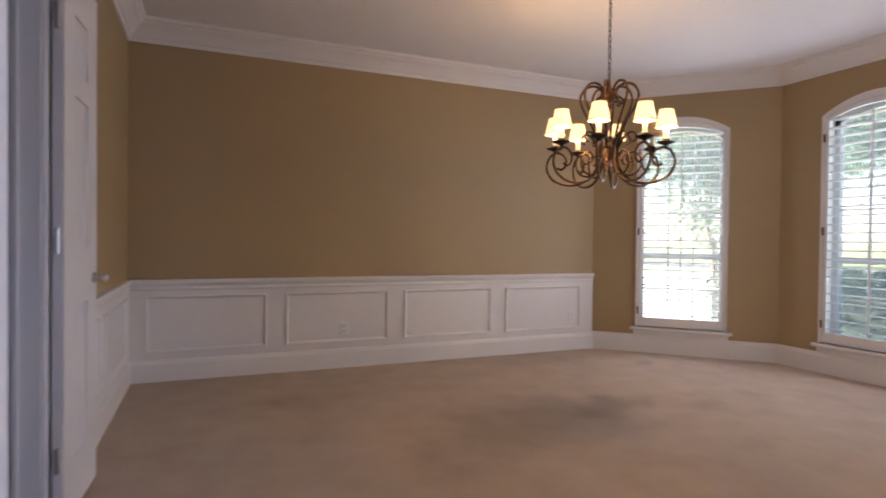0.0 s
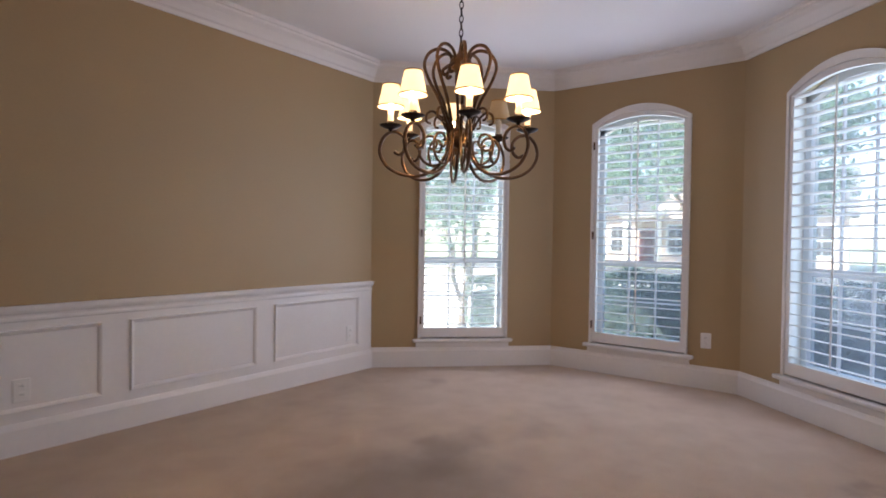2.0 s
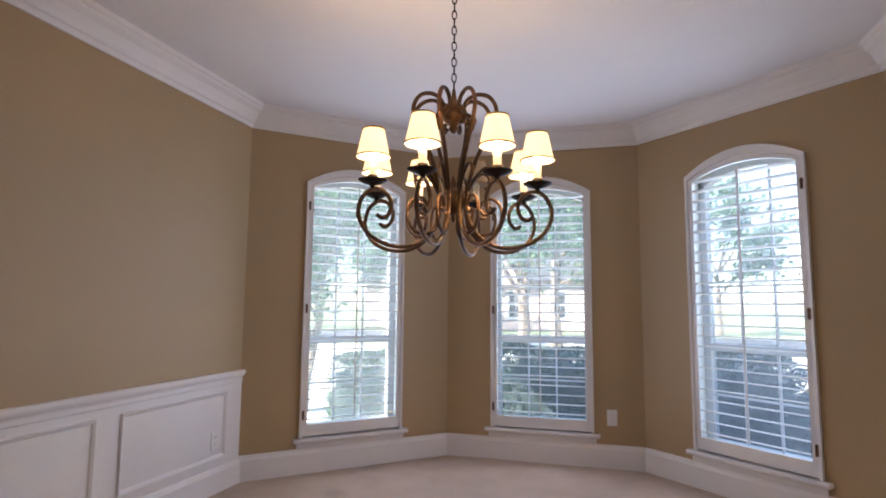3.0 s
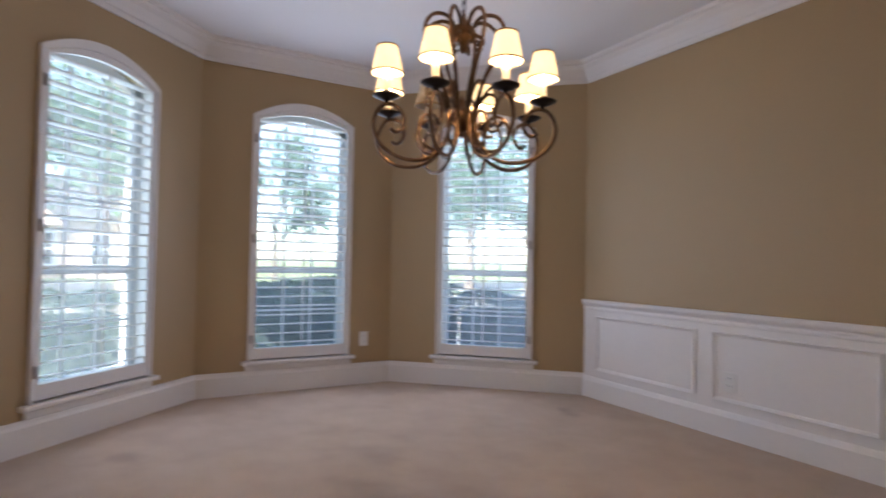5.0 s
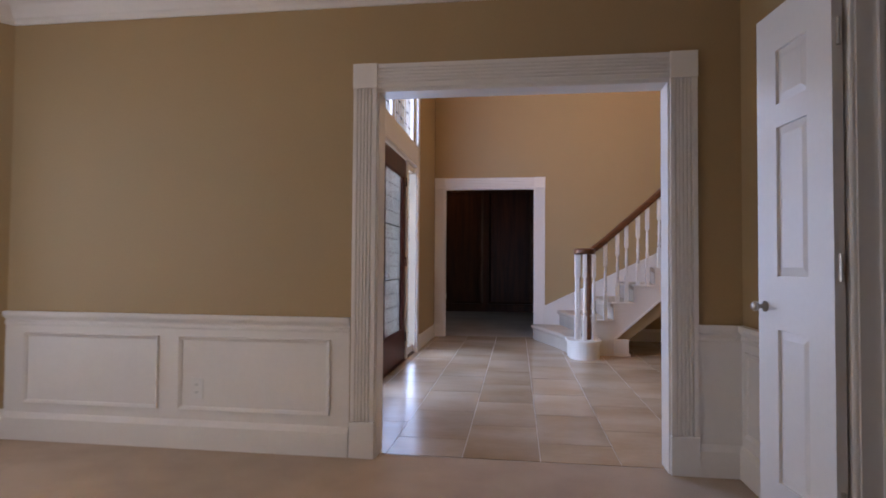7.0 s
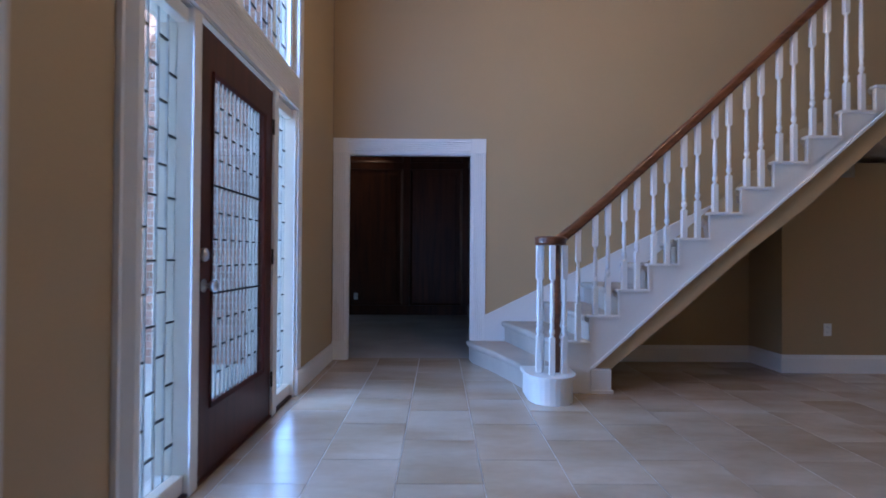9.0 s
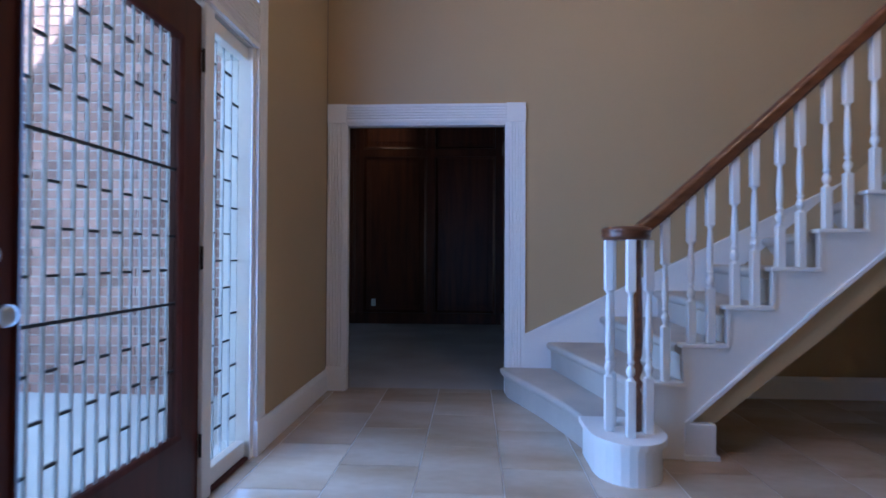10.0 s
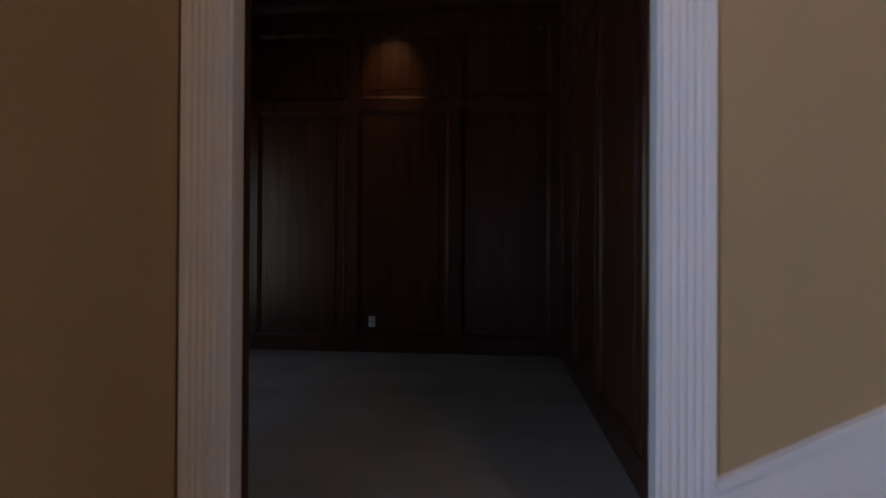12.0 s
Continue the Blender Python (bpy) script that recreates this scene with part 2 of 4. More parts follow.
def lathe(bm, prof, seg=16, m=None):
    """Turned shape: prof is (radius, z)."""
    rings = []
    for r, z in prof:
        rings.append([bm.verts.new((r * math.cos(2 * math.pi * k / seg), r * math.sin(2 * math.pi * k / seg), z)) for k in range(seg)])
    for a, b in zip(rings, rings[1:]):
        for k in range(seg):
            bm.faces.new((a[k], a[(k + 1) % seg], b[(k + 1) % seg], b[k]))
    bm.faces.new(rings[0])
    bm.faces.new(rings[-1])
    if m is not None:
        bmesh.ops.transform(bm, verts=[v for r in rings for v in r], matrix=m)
    return bm


def tube(bm, pts, r, seg=8, taper=None):
    """A bent rod through pts."""
    pts = [Vector(p) for p in pts]
    rings, side = [], None
    for i, p in enumerate(pts):
        d = (pts[min(i + 1, len(pts) - 1)] - pts[max(i - 1, 0)]).normalized()
        if side is None:
            side = d.orthogonal().normalized()
        side = (side - side.dot(d) * d).normalized()
        up = d.cross(side)
        rr = r if taper is None else r * taper[i]
        rings.append([bm.verts.new(p + rr * (math.cos(2 * math.pi * k / seg) * side + math.sin(2 * math.pi * k / seg) * up)) for k in range(seg)])
    for a, b in zip(rings, rings[1:]):
        for k in range(seg):
            bm.faces.new((a[k], a[(k + 1) % seg], b[(k + 1) % seg], b[k]))
    bm.faces.new(rings[0])
    bm.faces.new(rings[-1])
    return bm


def smooth_line(pts, n=6):
    """Points of a rounded line through pts."""
    pts = [Vector(p) for p in pts]
    out = []
    for i in range(len(pts) - 1):
        p0, p1, p2, p3 = pts[max(i - 1, 0)], pts[i], pts[i + 1], pts[min(i + 2, len(pts) - 1)]
        for k in range(n):
            t = k / n
            out.append(0.5 * (2 * p1 + (p2 - p0) * t + (2 * p0 - 5 * p1 + 4 * p2 - p3) * t * t + (3 * p1 - p0 - 3 * p2 + p3) * t ** 3))
    out.append(pts[-1])
    return out


def sweep(bm, path, prof, closed=False):
    """A moulding: prof (distance into the room, z) carried along path (x, y), the room on the path's right, mitred."""
    path = [Vector(p) for p in path]
    n, rings = len(path), []
    for i, p in enumerate(path):
        a = path[i - 1] if (i or closed) else None
        b = path[(i + 1) % n] if (i < n - 1 or closed) else None
        da = (p - a).normalized() if a is not None else (b - p).normalized()
        db = (b - p).normalized() if b is not None else da
        na, nb = Vector((da.y, -da.x)), Vector((db.y, -db.x))
        nn = (na + nb).normalized()
        nn = nn / max(nn.dot(na), 0.3)
        rings.append([bm.verts.new((p.x + nn.x * o, p.y + nn.y * o, z)) for o, z in prof])
    k = len(prof)
    for i in range(n if closed else n - 1):
        a, b = rings[i], rings[(i + 1) % n]
        for j in range(k):
            bm.faces.new((a[j], a[(j + 1) % k], b[(j + 1) % k], b[j]))
    if not closed:
        bm.faces.new(rings[0])
        bm.faces.new(rings[-1])
    return bm


def along(p0, p1):
    """Frame of a wall from p0 to p1: x along it, y outward (the room on its right), z up."""
    d = (Vector(p1) - Vector(p0)).normalized()
    return Matrix(((d.x, -d.y, 0, p0[0]), (d.y, d.x, 0, p0[1]), (0, 0, 1, 0), (0, 0, 0, 1)))


def arch(u0, u1, z, rise, n=14):
    """Points of a shallow arch from (u0, z) to (u1, z)."""
    return [(u0 + (u1 - u0) * k / n, z + rise * (1 - (2 * k / n - 1) ** 2)) for k in range(n + 1)]


def wall(name, p0, p1, height, thick, material, label, holes=(), z0=0.0):
    """A wall with openings (u0, u1, z0, z1, rise of the arch)."""
    m = along(p0, p1)
    length = (Vector(p1) - Vector(p0)).length
    bm = bmesh.new()
    u = 0.0
    for a, b, za, zb, rise in sorted(holes):
        if a > u:
            prism(bm, [(u, z0), (a, z0), (a, height), (u, height)], thick)
        if za > z0:
            prism(bm, [(a, z0), (b, z0), (b, za), (a, za)], thick)
        prism(bm, (arch(a, b, zb, rise) if rise else [(a, zb), (b, zb)]) + [(b, height), (a, height)], thick)
        u = b
    if u < length:
        prism(bm, [(u, z0), (length, z0), (length, height), (u, height)], thick)
    bmesh.ops.remove_doubles(bm, verts=bm.verts, dist=0.0002)
    ob = part(name, bm, material)
    ob.matrix_world = m
    tagged(ob, label, "wall", kind="structure")
    return ob


# ---- plan ----
W1Y, W3X, CEIL_Z, FRONT_X, STUDY_Y, STUDY_BACK, FOYER_Z = 3.80, -4.06, 2.565, -1.79, -5.0, -9.35, 5.3
BAY = [(-0.05, W1Y), (1.06, 2.665), (1.06, 1.165), (-0.02, 0.0)]
T = 0.13

holes_bay = []
for a, b in zip(BAY, BAY[1:]):
    half = (Vector(b) - Vector(a)).length / 2
    holes_bay.append((half - 0.377, half + 0.377, 0.24, 2.055, 0.10))
wall_names = ("wall_bay_north", "wall_bay_east", "wall_bay_south")
for nm, a, b, h in zip(wall_names, BAY, BAY[1:], holes_bay):
    wall(nm, a, b, 2.9, 0.2, WALL, "tan painted bay wall with an arched window opening", [h])
wall("wall_north", (W3X, W1Y), BAY[0], 2.9, 0.2, WALL, "tan painted dining room wall above white wainscot")
wall("wall_foyer_upper", (FRONT_X + 0.05, 0), (W3X - 0.15, 0), FOYER_Z, T, WALL, "tan painted upper foyer wall", z0=2.901)
wall("wall_south", BAY[3], (W3X, 0), 2.9, T, WALL, "tan painted wall with a wide cased opening", [(2.195, 3.71, 0, 1.962, 0)])
wall("wall_west", (W3X, 0), (W3X, W1Y), 2.9, T, WALL, "tan painted wall with a double door opening", [(0.93, 1.62, 0, 2.05, 0)])
wall("wall_foyer_front", (FRONT_X, -T), (FRONT_X, STUDY_Y), FOYER_Z, 0.18, WALL, "tan painted entry wall around the front door",
     [(1.17, 3.40, 0, 3.3, 0)])
wall("wall_study_door", (FRONT_X, STUDY_Y), (-8.2, STUDY_Y), FOYER_Z, 0.14, WALL, "tan painted foyer wall with a cased study opening", [(0.145, 1.425, 0, 2.11, 0)])
wall("wall_foyer_west", (-8.2, STUDY_Y), (-8.2, -T), FOYER_Z, T, WALL, "plain tan painted wall closing the foyer")
wall("wall_foyer_north", (W3X - 0.001, -T - 0.005), (-8.2, -T - 0.005), FOYER_Z, T, WALL, "plain tan painted foyer wall")

# study
wall("wall_study_back", (0.75, STUDY_BACK), (-3.42 - 0.2, STUDY_BACK), 4.1, 0.15, WALNUT, "dark walnut panelled study wall")
wall("wall_study_west", (-3.42, STUDY_BACK), (-3.42, STUDY_Y - 0.14), 4.1, 0.15, WALNUT, "dark walnut panelled study side wall")
wall("wall_study_east", (0.75, STUDY_Y - 0.14), (0.75, STUDY_BACK), 4.1, 0.2, WALNUT, "dark study wall with a window", [(1.2, 2.9, 0.5, 2.3, 0)])
wall("wall_study_porch", (0.80, STUDY_Y + 0.02), (FRONT_X + 0.0, STUDY_Y + 0.02), 4.1, 0.15, WALNUT, "dark study wall towards the porch")
# rooms behind the double door
wall("wall_pantry", (-5.6, -0.14), (-5.6, W1Y), 2.9, T, WALL, "plain tan wall beyond the double door")
wall("wall_pantry_north", (-5.6, W1Y), (W3X - T, W1Y), 2.9, T, WALL, "plain tan wall closing the passage")


def slab(name, pts, z, thick, material, label, category="floor"):
    ob = part(name, prism(bmesh.new(), pts, thick, "z", z), material)
    return tagged(ob, label, category, kind="structure")


DINING = [(W3X - T, 0), (0.0, 0), (1.2, 1.1), (1.2, 2.75), (0.1, W1Y + 0.1), (W3X - T, W1Y + 0.1)]
slab("floor_dining", [(-5.7, -0.06), (0.0, -0.06), (1.2, 1.1), (1.2, 2.75), (0.1, W1Y + 0.1), (-5.7, W1Y + 0.1)], -0.1, 0.1, CARPET, "worn beige cut-pile carpet with soft stains")
slab("floor_foyer", [(-8.3, STUDY_Y - 0.10), (FRONT_X + 0.19, STUDY_Y - 0.10), (FRONT_X + 0.19, -0.061), (-8.3, -0.061)], -0.1018, 0.1, GROUT, "grout bed of the foyer's stone tile floor")
slab("floor_study", [(-3.5, STUDY_BACK - 0.1), (1.7, STUDY_BACK - 0.1), (1.7, STUDY_Y - 0.101), (-3.5, STUDY_Y - 0.101)], -0.1, 0.1, STUDY_CARPET, "pale beige study carpet")
slab("ceiling_dining", [(-5.7, -0.0), (0.0, 0.0), (1.2, 1.1), (1.2, 2.75), (0.1, W1Y + 0.1), (-5.7, W1Y + 0.1)], CEIL_Z, 0.1, CEIL, "smooth off-white dining room ceiling", "ceiling")
slab("ceiling_foyer", [(-8.3, STUDY_Y - 0.1), (FRONT_X + 0.1, STUDY_Y - 0.1), (FRONT_X + 0.1, -0.1), (-8.3, -0.1)], FOYER_Z - 0.002, 0.1, CEIL, "high off-white foyer ceiling", "ceiling")
slab("ceiling_study", [(-3.5, STUDY_BACK - 0.1), (1.7, STUDY_BACK - 0.1), (1.7, STUDY_Y - 0.1), (-3.5, STUDY_Y - 0.1)], 3.86, 0.1, CEIL, "off-white study ceiling", "ceiling")

# unseen flat slab with wide eaves, added to keep sun off the hedge
EAVE = [(-8.7, -0.14), (0.1, -0.6), (1.75, 1.0), (1.75, 2.85), (0.35, 4.4), (-8.7, 4.4)]
roof = part("roof", prism(bmesh.new(), EAVE, 0.22, "z", 2.905), ASPHALT)
tagged(roof, "unseen dark roof slab with deep eaves, added to shade the hedge", "roof", kind="structure")

# ---- trim ----
CROWN = [(0, 0), (0.012, 0), (0.016, 0.02), (0.022, 0.028), (0.03, 0.032), (0.045, 0.055), (0.072, 0.088), (0.098, 0.105), (0.104, 0.112), (0.104, 0.122), (0.118, 0.128), (0.122, 0.151), (0, 0.151)]
ring = [(W3X, 0), (W3X, W1Y)] + BAY
crown = part("trim_crown", sweep(bmesh.new(), ring, [(o, 2.414 + z) for o, z in CROWN], closed=True), WHITE)
tagged(crown, "white stepped crown moulding round the dining room", "crown molding", kind="structure")
BASE = [(0, 0), (0.02, 0), (0.02, 0.135), (0.014, 0.15), (0.010, 0.168), (0, 0.168)]


def skirting(name, path, label="tall white painted baseboard"):
    ob = part(name, sweep(bmesh.new(), path, BASE), WHITE)
    return tagged(ob, label, "baseboard", kind="structure")


skirting("baseboard_bay", BAY)
skirting("baseboard_foyer_front", [(FRONT_X, -3.62), (FRONT_X, STUDY_Y)])
skirting("baseboard_understair", [(-3.9, -4.98), (-6.04, -4.98)])
skirting("baseboard_alcove", [(-6.06, -4.99), (-6.06, -4.45), (-8.2, -4.45)])
alcove = part("wall_alcove", cube(-8.2, -6.06, STUDY_Y, -4.452, 0, 1.95), WALL)
tagged(alcove, "tan painted boxed wall under the stair", "wall", kind="structure")

# wainscot: board, cap rail, base and raised frames
RAIL = [(0.008, 0.655), (0.016, 0.66), (0.016, 0.672), (0.010, 0.68), (0.012, 0.69), (0.026, 0.70), (0.034, 0.714), (0.036, 0.735), (0.0, 0.735), (0.0, 0.655)]
WBASE = [(0.0, 0), (0.026, 0), (0.026, 0.125), (0.018, 0.145), (0.012, 0.155), (0.0, 0.155)]


def frame_moulding(bm, u0, u1, z0, z1, v, w=0.022, d=0.014):
    """A picture-frame moulding with sloping faces on a wall's inner side (v negative is into the room)."""
    prof = ((0, 0), (0.004, d), (0.45 * w, d * 0.75), (w * 0.8, d * 0.45), (w, 0))
    rings = []
    for o, h in prof:
        rings.append([bm.verts.new((x, v - h, z)) for x, z in ((u0 + o, z0 + o), (u1 - o, z0 + o), (u1 - o, z1 - o), (u0 + o, z1 - o))])
    for a, b in zip(rings, rings[1:]):
        for k in range(4):
            bm.faces.new((a[k], a[(k + 1) % 4], b[(k + 1) % 4], b[k]))
    return bm


def wainscot(name, p0, p1, frames, label):
    m = along(p0, p1)
    length = (Vector(p1) - Vector(p0)).length
    root = part(name, cube(0, length, -0.008, 0, 0, 0.70), WHITE)
    root.matrix_world = m
    tagged(root, label, "wainscot", kind="structure")
    for prof, nm in ((RAIL, "chair_rail"), (WBASE, "base")):
        bm = sweep(bmesh.new(), [(0, 0), (length, 0)], prof)
        part(nm, bm, WHITE, root)
    for a, b in frames:
        part("panel_molding", frame_moulding(bmesh.new(), a, b, 0.21, 0.615, -0.008), WHITE, root)
    return root


wainscot("wainscot_north", (W3X, W1Y), BAY[0], [(0.115 + 0.972 * k, 0.94 + 0.972 * k) for k in range(4)], "white wainscot with four framed panels and a chair rail")
wainscot("wainscot_south", BAY[3], (-2.085, 0), [(0.13, 0.97), (1.09, 1.96)], "white wainscot with two framed panels beside the opening")
wainscot("wainscot_south_west", (-3.845, 0), (W3X, 0), [], "short white wainscot beside the cased opening")
wainscot("wainscot_west_south", (W3X, 0), (W3X, 0.84), [(0.06, 0.76)], "white wainscot behind the open door leaf")
wainscot("wainscot_west_north", (W3X, 1.71), (W3X, W1Y), [(0.15, 0.95), (1.09, 1.98)], "white wainscot with framed panels")


def fluted(bm, u0, u1, z0, z1, v, d=0.022, n=5, level=False):
    """A casing board with hollow flutes."""
    w = (u1 - u0) if not level else (z1 - z0)
    pts = [(0, 0), (0, d)]
    edge = 0.018
    step = (w - 2 * edge) / n
    for k in range(n):
        a = edge + k * step
        pts += [(a + step * 0.14, d), (a + step * 0.3, d - 0.007), (a + step * 0.5, d - 0.009), (a + step * 0.7, d - 0.007), (a + step * 0.86, d)]
    pts += [(w, d), (w, 0)]
    va, vb = [], []
    for a, h in pts:
        if level:
            va.append(bm.verts.new((u0, v - h, z0 + a)))
            vb.append(bm.verts.new((u1, v - h, z0 + a)))
        else:
            va.append(bm.verts.new((u0 + a, v - h, z0)))
            vb.append(bm.verts.new((u0 + a, v - h, z1)))
    bm.faces.new(va)
    bm.faces.new(vb[::-1])
    for i in range(len(pts)):
        j = (i + 1) % len(pts)
        bm.faces.new((va[i], vb[i], vb[j], va[j]))
    return bm


def cased_opening(name, m, u0, u1, top, depth, label, both=True, w=0.145, lining=None):
    """Jamb lining, fluted legs with plinths, a fluted head and corner blocks."""
    deep = depth
    depth = lining - 0.005 if lining else depth
    root = part(name, cube(u0 - 0.001, u0 + 0.018, -0.004, depth + 0.004, 0, top), WHITE)
    root.matrix_world = m
    tagged(root, label, "door casing", kind="structure")
    part("jamb", cube(u1 - 0.018, u1 + 0.001, -0.004, depth + 0.004, 0, top), WHITE, root)
    part("head_jamb", cube(u0 + 0.018, u1 - 0.018, -0.004, depth + 0.004, top - 0.018, top + 0.001), WHITE, root)
    if lining:
        part("lining", cube(u0 - 0.001, u0 + 0.008, lining, deep + 0.004, 0, top), WALNUT, root, "dark walnut jamb lining")
        part("lining", cube(u1 - 0.008, u1 + 0.001, lining, deep + 0.004, 0, top), WALNUT, root, "dark walnut jamb lining")
        part("lining", cube(u0 + 0.008, u1 - 0.008, lining, deep + 0.004, top - 0.008, top + 0.001), WALNUT, root, "dark walnut head lining")
    sides = (1, -1) if both else (1,)
    for s in sides:
        flip = Matrix() if s == 1 else Matrix.Translation((0, depth, 0)) @ Matrix.Diagonal((1, -1, 1, 1))
        for a, b in ((u0 - w + 0.008, u0 + 0.008), (u1 - 0.008, u1 + w - 0.008)):
            for nm, bm in (("leg", fluted(bmesh.new(), a, b, 0.19, top, 0)), ("plinth", box(bmesh.new(), a - 0.004, b + 0.004, -0.03, 0, 0, 0.19, 0.003)),
                           ("corner_block", box(bmesh.new(), a - 0.003, b + 0.003, -0.028, 0, top - 0.002, top + w + 0.004, 0.003))):
                bmesh.ops.transform(bm, verts=bm.verts, matrix=flip)
                part(nm, bm, WHITE, root)
        bm = fluted(bmesh.new(), u0 + 0.011, u1 - 0.011, top, top + w, 0, level=True)
        bmesh.ops.transform(bm, verts=bm.verts, matrix=flip)
        part("head_casing", bm, WHITE, root)
    return root


cased_opening("trim_dining_opening", along(BAY[3], (W3X, 0)), 2.195, 3.71, 1.962, T, "white fluted casing with plinths and corner blocks", w=0.128)
cased_opening("trim_study_opening", along((FRONT_X, STUDY_Y), (-8, STUDY_Y)), 0.145, 1.425, 2.11, 0.14, "white fluted casing round the study opening", both=False, lining=0.075)

# ---- windows ----
def bay_window(name, m, hole):
    """Outer sash window with muntins; m: frame at the wall's start."""
    u0, u1, z0, z1, rise = hole
    root = thing(name, m, "white double-hung window with muntin bars and arched head", "window", kind="structure")
    v = 0.13
    bm = bmesh.new()
    for a, b in ((u0 + 0.002, u0 + 0.05), (u1 - 0.05, u1 - 0.002)):
        box(bm, a, b, v - 0.02, v + 0.04, z0 + 0.002, z1)
    box(bm, u0 + 0.05, u1 - 0.05, v - 0.02, v + 0.04, z0 + 0.002, z0 + 0.07)
    prism(bm, arch(u0 + 0.003, u1 - 0.003, z1 - 0.003, rise) + arch(u0 + 0.003, u1 - 0.003, z1 - 0.06, rise)[::-1], 0.06, "y", v - 0.02)
    part("window_frame", bm, SASH, root)
    for a, b in ((u0 + 0.0005, u0 + 0.006), (u1 - 0.006, u1 - 0.0005)):
        part("reveal_lining", cube(a, b, 0.028, 0.109, z0 + 0.001, z1), WHITE, root)
    part("meeting_rail", cube(u0 + 0.05, u1 - 0.05, v - 0.03, v + 0.03, 0.89, 0.94, bevel=0.004), SASH, root)
    w = (u1 - u0 - 0.1) / 3
    for k in (1, 2):
        part("muntin", cube(u0 + 0.05 + k * w - 0.006, u0 + 0.05 + k * w + 0.006, v - 0.008, v + 0.012, z0 + 0.07, z1 + rise * 0.8), SASH, root)
    for z in (0.60, 1.32, 1.70):
        part("muntin", cube(u0 + 0.05, u1 - 0.05, v - 0.007, v + 0.011, z - 0.006, z + 0.006), SASH, root)
    pane = part("pane", prism(bmesh.new(), [(u0 + 0.05, z0 + 0.07), (u1 - 0.05, z0 + 0.07)] + arch(u0 + 0.05, u1 - 0.05, z1 - 0.05, rise * 0.85)[::-1], 0.004, "y", v + 0.013), CLEAR, root)
    pane.visible_shadow = False
    return root


def shutter(m, hole, label, hinge_left=True):
    """Plantation shutter: arched frame, one leaf with louvers and a tilt rod, on a sill."""
    u0, u1, z0, z1, rise = hole
    root = thing("window_shutter", m, label, "shutter", "bay window shutters")
    o = 0.014
    outer = [(u0 - o, z0)] + arch(u0 - o, u1 + o, z1 + 0.02, rise + 0.028) + [(u1 + o, z0)]
    inner = [(u0 + 0.006, z0)] + arch(u0 + 0.006, u1 - 0.006, z1 - 0.005, rise) + [(u1 - 0.006, z0)]
    bm = bmesh.new()
    for y0, y1, pa, pb in ((-0.022, 0.0, outer, inner),):
        a0, a1 = [bm.verts.new((x, y0, z)) for x, z in pa], [bm.verts.new((x, y1, z)) for x, z in pa]
        b0, b1 = [bm.verts.new((x, y0 + 0.004, z)) for x, z in pb], [bm.verts.new((x, y1, z)) for x, z in pb]
        for i in range(len(pa) - 1):
            bm.faces.new((a0[i], a0[i + 1], b0[i + 1], b0[i]))
            bm.faces.new((a0[i], a1[i], a1[i + 1], a0[i + 1]))
            bm.faces.new((b0[i], b0[i + 1], b1[i + 1], b1[i]))
            bm.faces.new((a1[i], b1[i], b1[i + 1], a1[i + 1]))
    part("casing", bm, WHITE, root)
    a, b = u0 + 0.008, u1 - 0.008
    s = 0.030
    leaf_out = [(a, z0 + 0.012)] + arch(a, b, z1 - 0.008, rise) + [(b, z0 + 0.012)]
    leaf_in = [(a + s, z0 + 0.092)] + arch(a + s, b - s, z1 - 0.012, rise * 0.65) + [(b - s, z0 + 0.092)]
    bm = bmesh.new()
    y0, y1 = -0.012, 0.018
    a0, a1 = [bm.verts.new((x, y0, z)) for x, z in leaf_out], [bm.verts.new((x, y1, z)) for x, z in leaf_out]
    b0, b1 = [bm.verts.new((x, y0, z)) for x, z in leaf_in], [bm.verts.new((x, y1, z)) for x, z in leaf_in]
    n = len(leaf_out)
    for i in range(n):
        j = (i + 1) % n
        bm.faces.new((a0[i], a0[j], b0[j], b0[i]))
        bm.faces.new((a1[i], b1[i], b1[j], a1[j]))
        bm.faces.new((a0[i], a1[i], a1[j], a0[j]))
        bm.faces.new((b0[i], b0[j], b1[j], b1[i]))
    part("leaf_frame", bm, WHITE, root)
    # louvers, almost level, shortened under the arch
    z = z0 + 0.127
    top = z1 - 0.012
    prof = [(0.031 * math.cos(t), 0.0048 * math.sin(t)) for t in [math.pi * 2 * i / 10 for i in range(10)]]
    c, d = math.cos(radians(-8)), math.sin(radians(-8))
    mid = (a + b) / 2
    made = {}
    while z < top + rise * 0.65 - 0.015:
        half = (b - a) / 2 - s
        if z > top:
            half *= math.sqrt(max(0.0, 1 - (z + 0.008 - top) / (rise * 0.65)))
        if half > 0.05:
            key = round(half, 3)
            if key not in made:
                bm = prism(bmesh.new(), [(p * c - q * d, p * d + q * c) for p, q in prof], 2 * half - 0.004, "x", -half + 0.002)
                ob = part("louver", bm, WHITE, root)
                made[key] = ob.data
            else:
                ob = new("louver", made[key])
                ob.parent = root
            ob.location = (mid, 0.003, z)
        z += 0.0695
    part("tilt_rod", cube(mid - 0.005, mid + 0.005, -0.045, -0.035, z0 + 0.13, top + rise * 0.65 - 0.03, bevel=0.002), WHITE, root)
    hx = a if hinge_left else b
    for z in (z0 + 0.16, (z0 + z1) / 2, z1 - 0.16):
        part("hinge", cube(hx - 0.007, hx + 0.007, -0.0165, -0.0265, z - 0.032, z + 0.032, bevel=0.001), BRONZE, root, "dark bronze hinge")
    return root


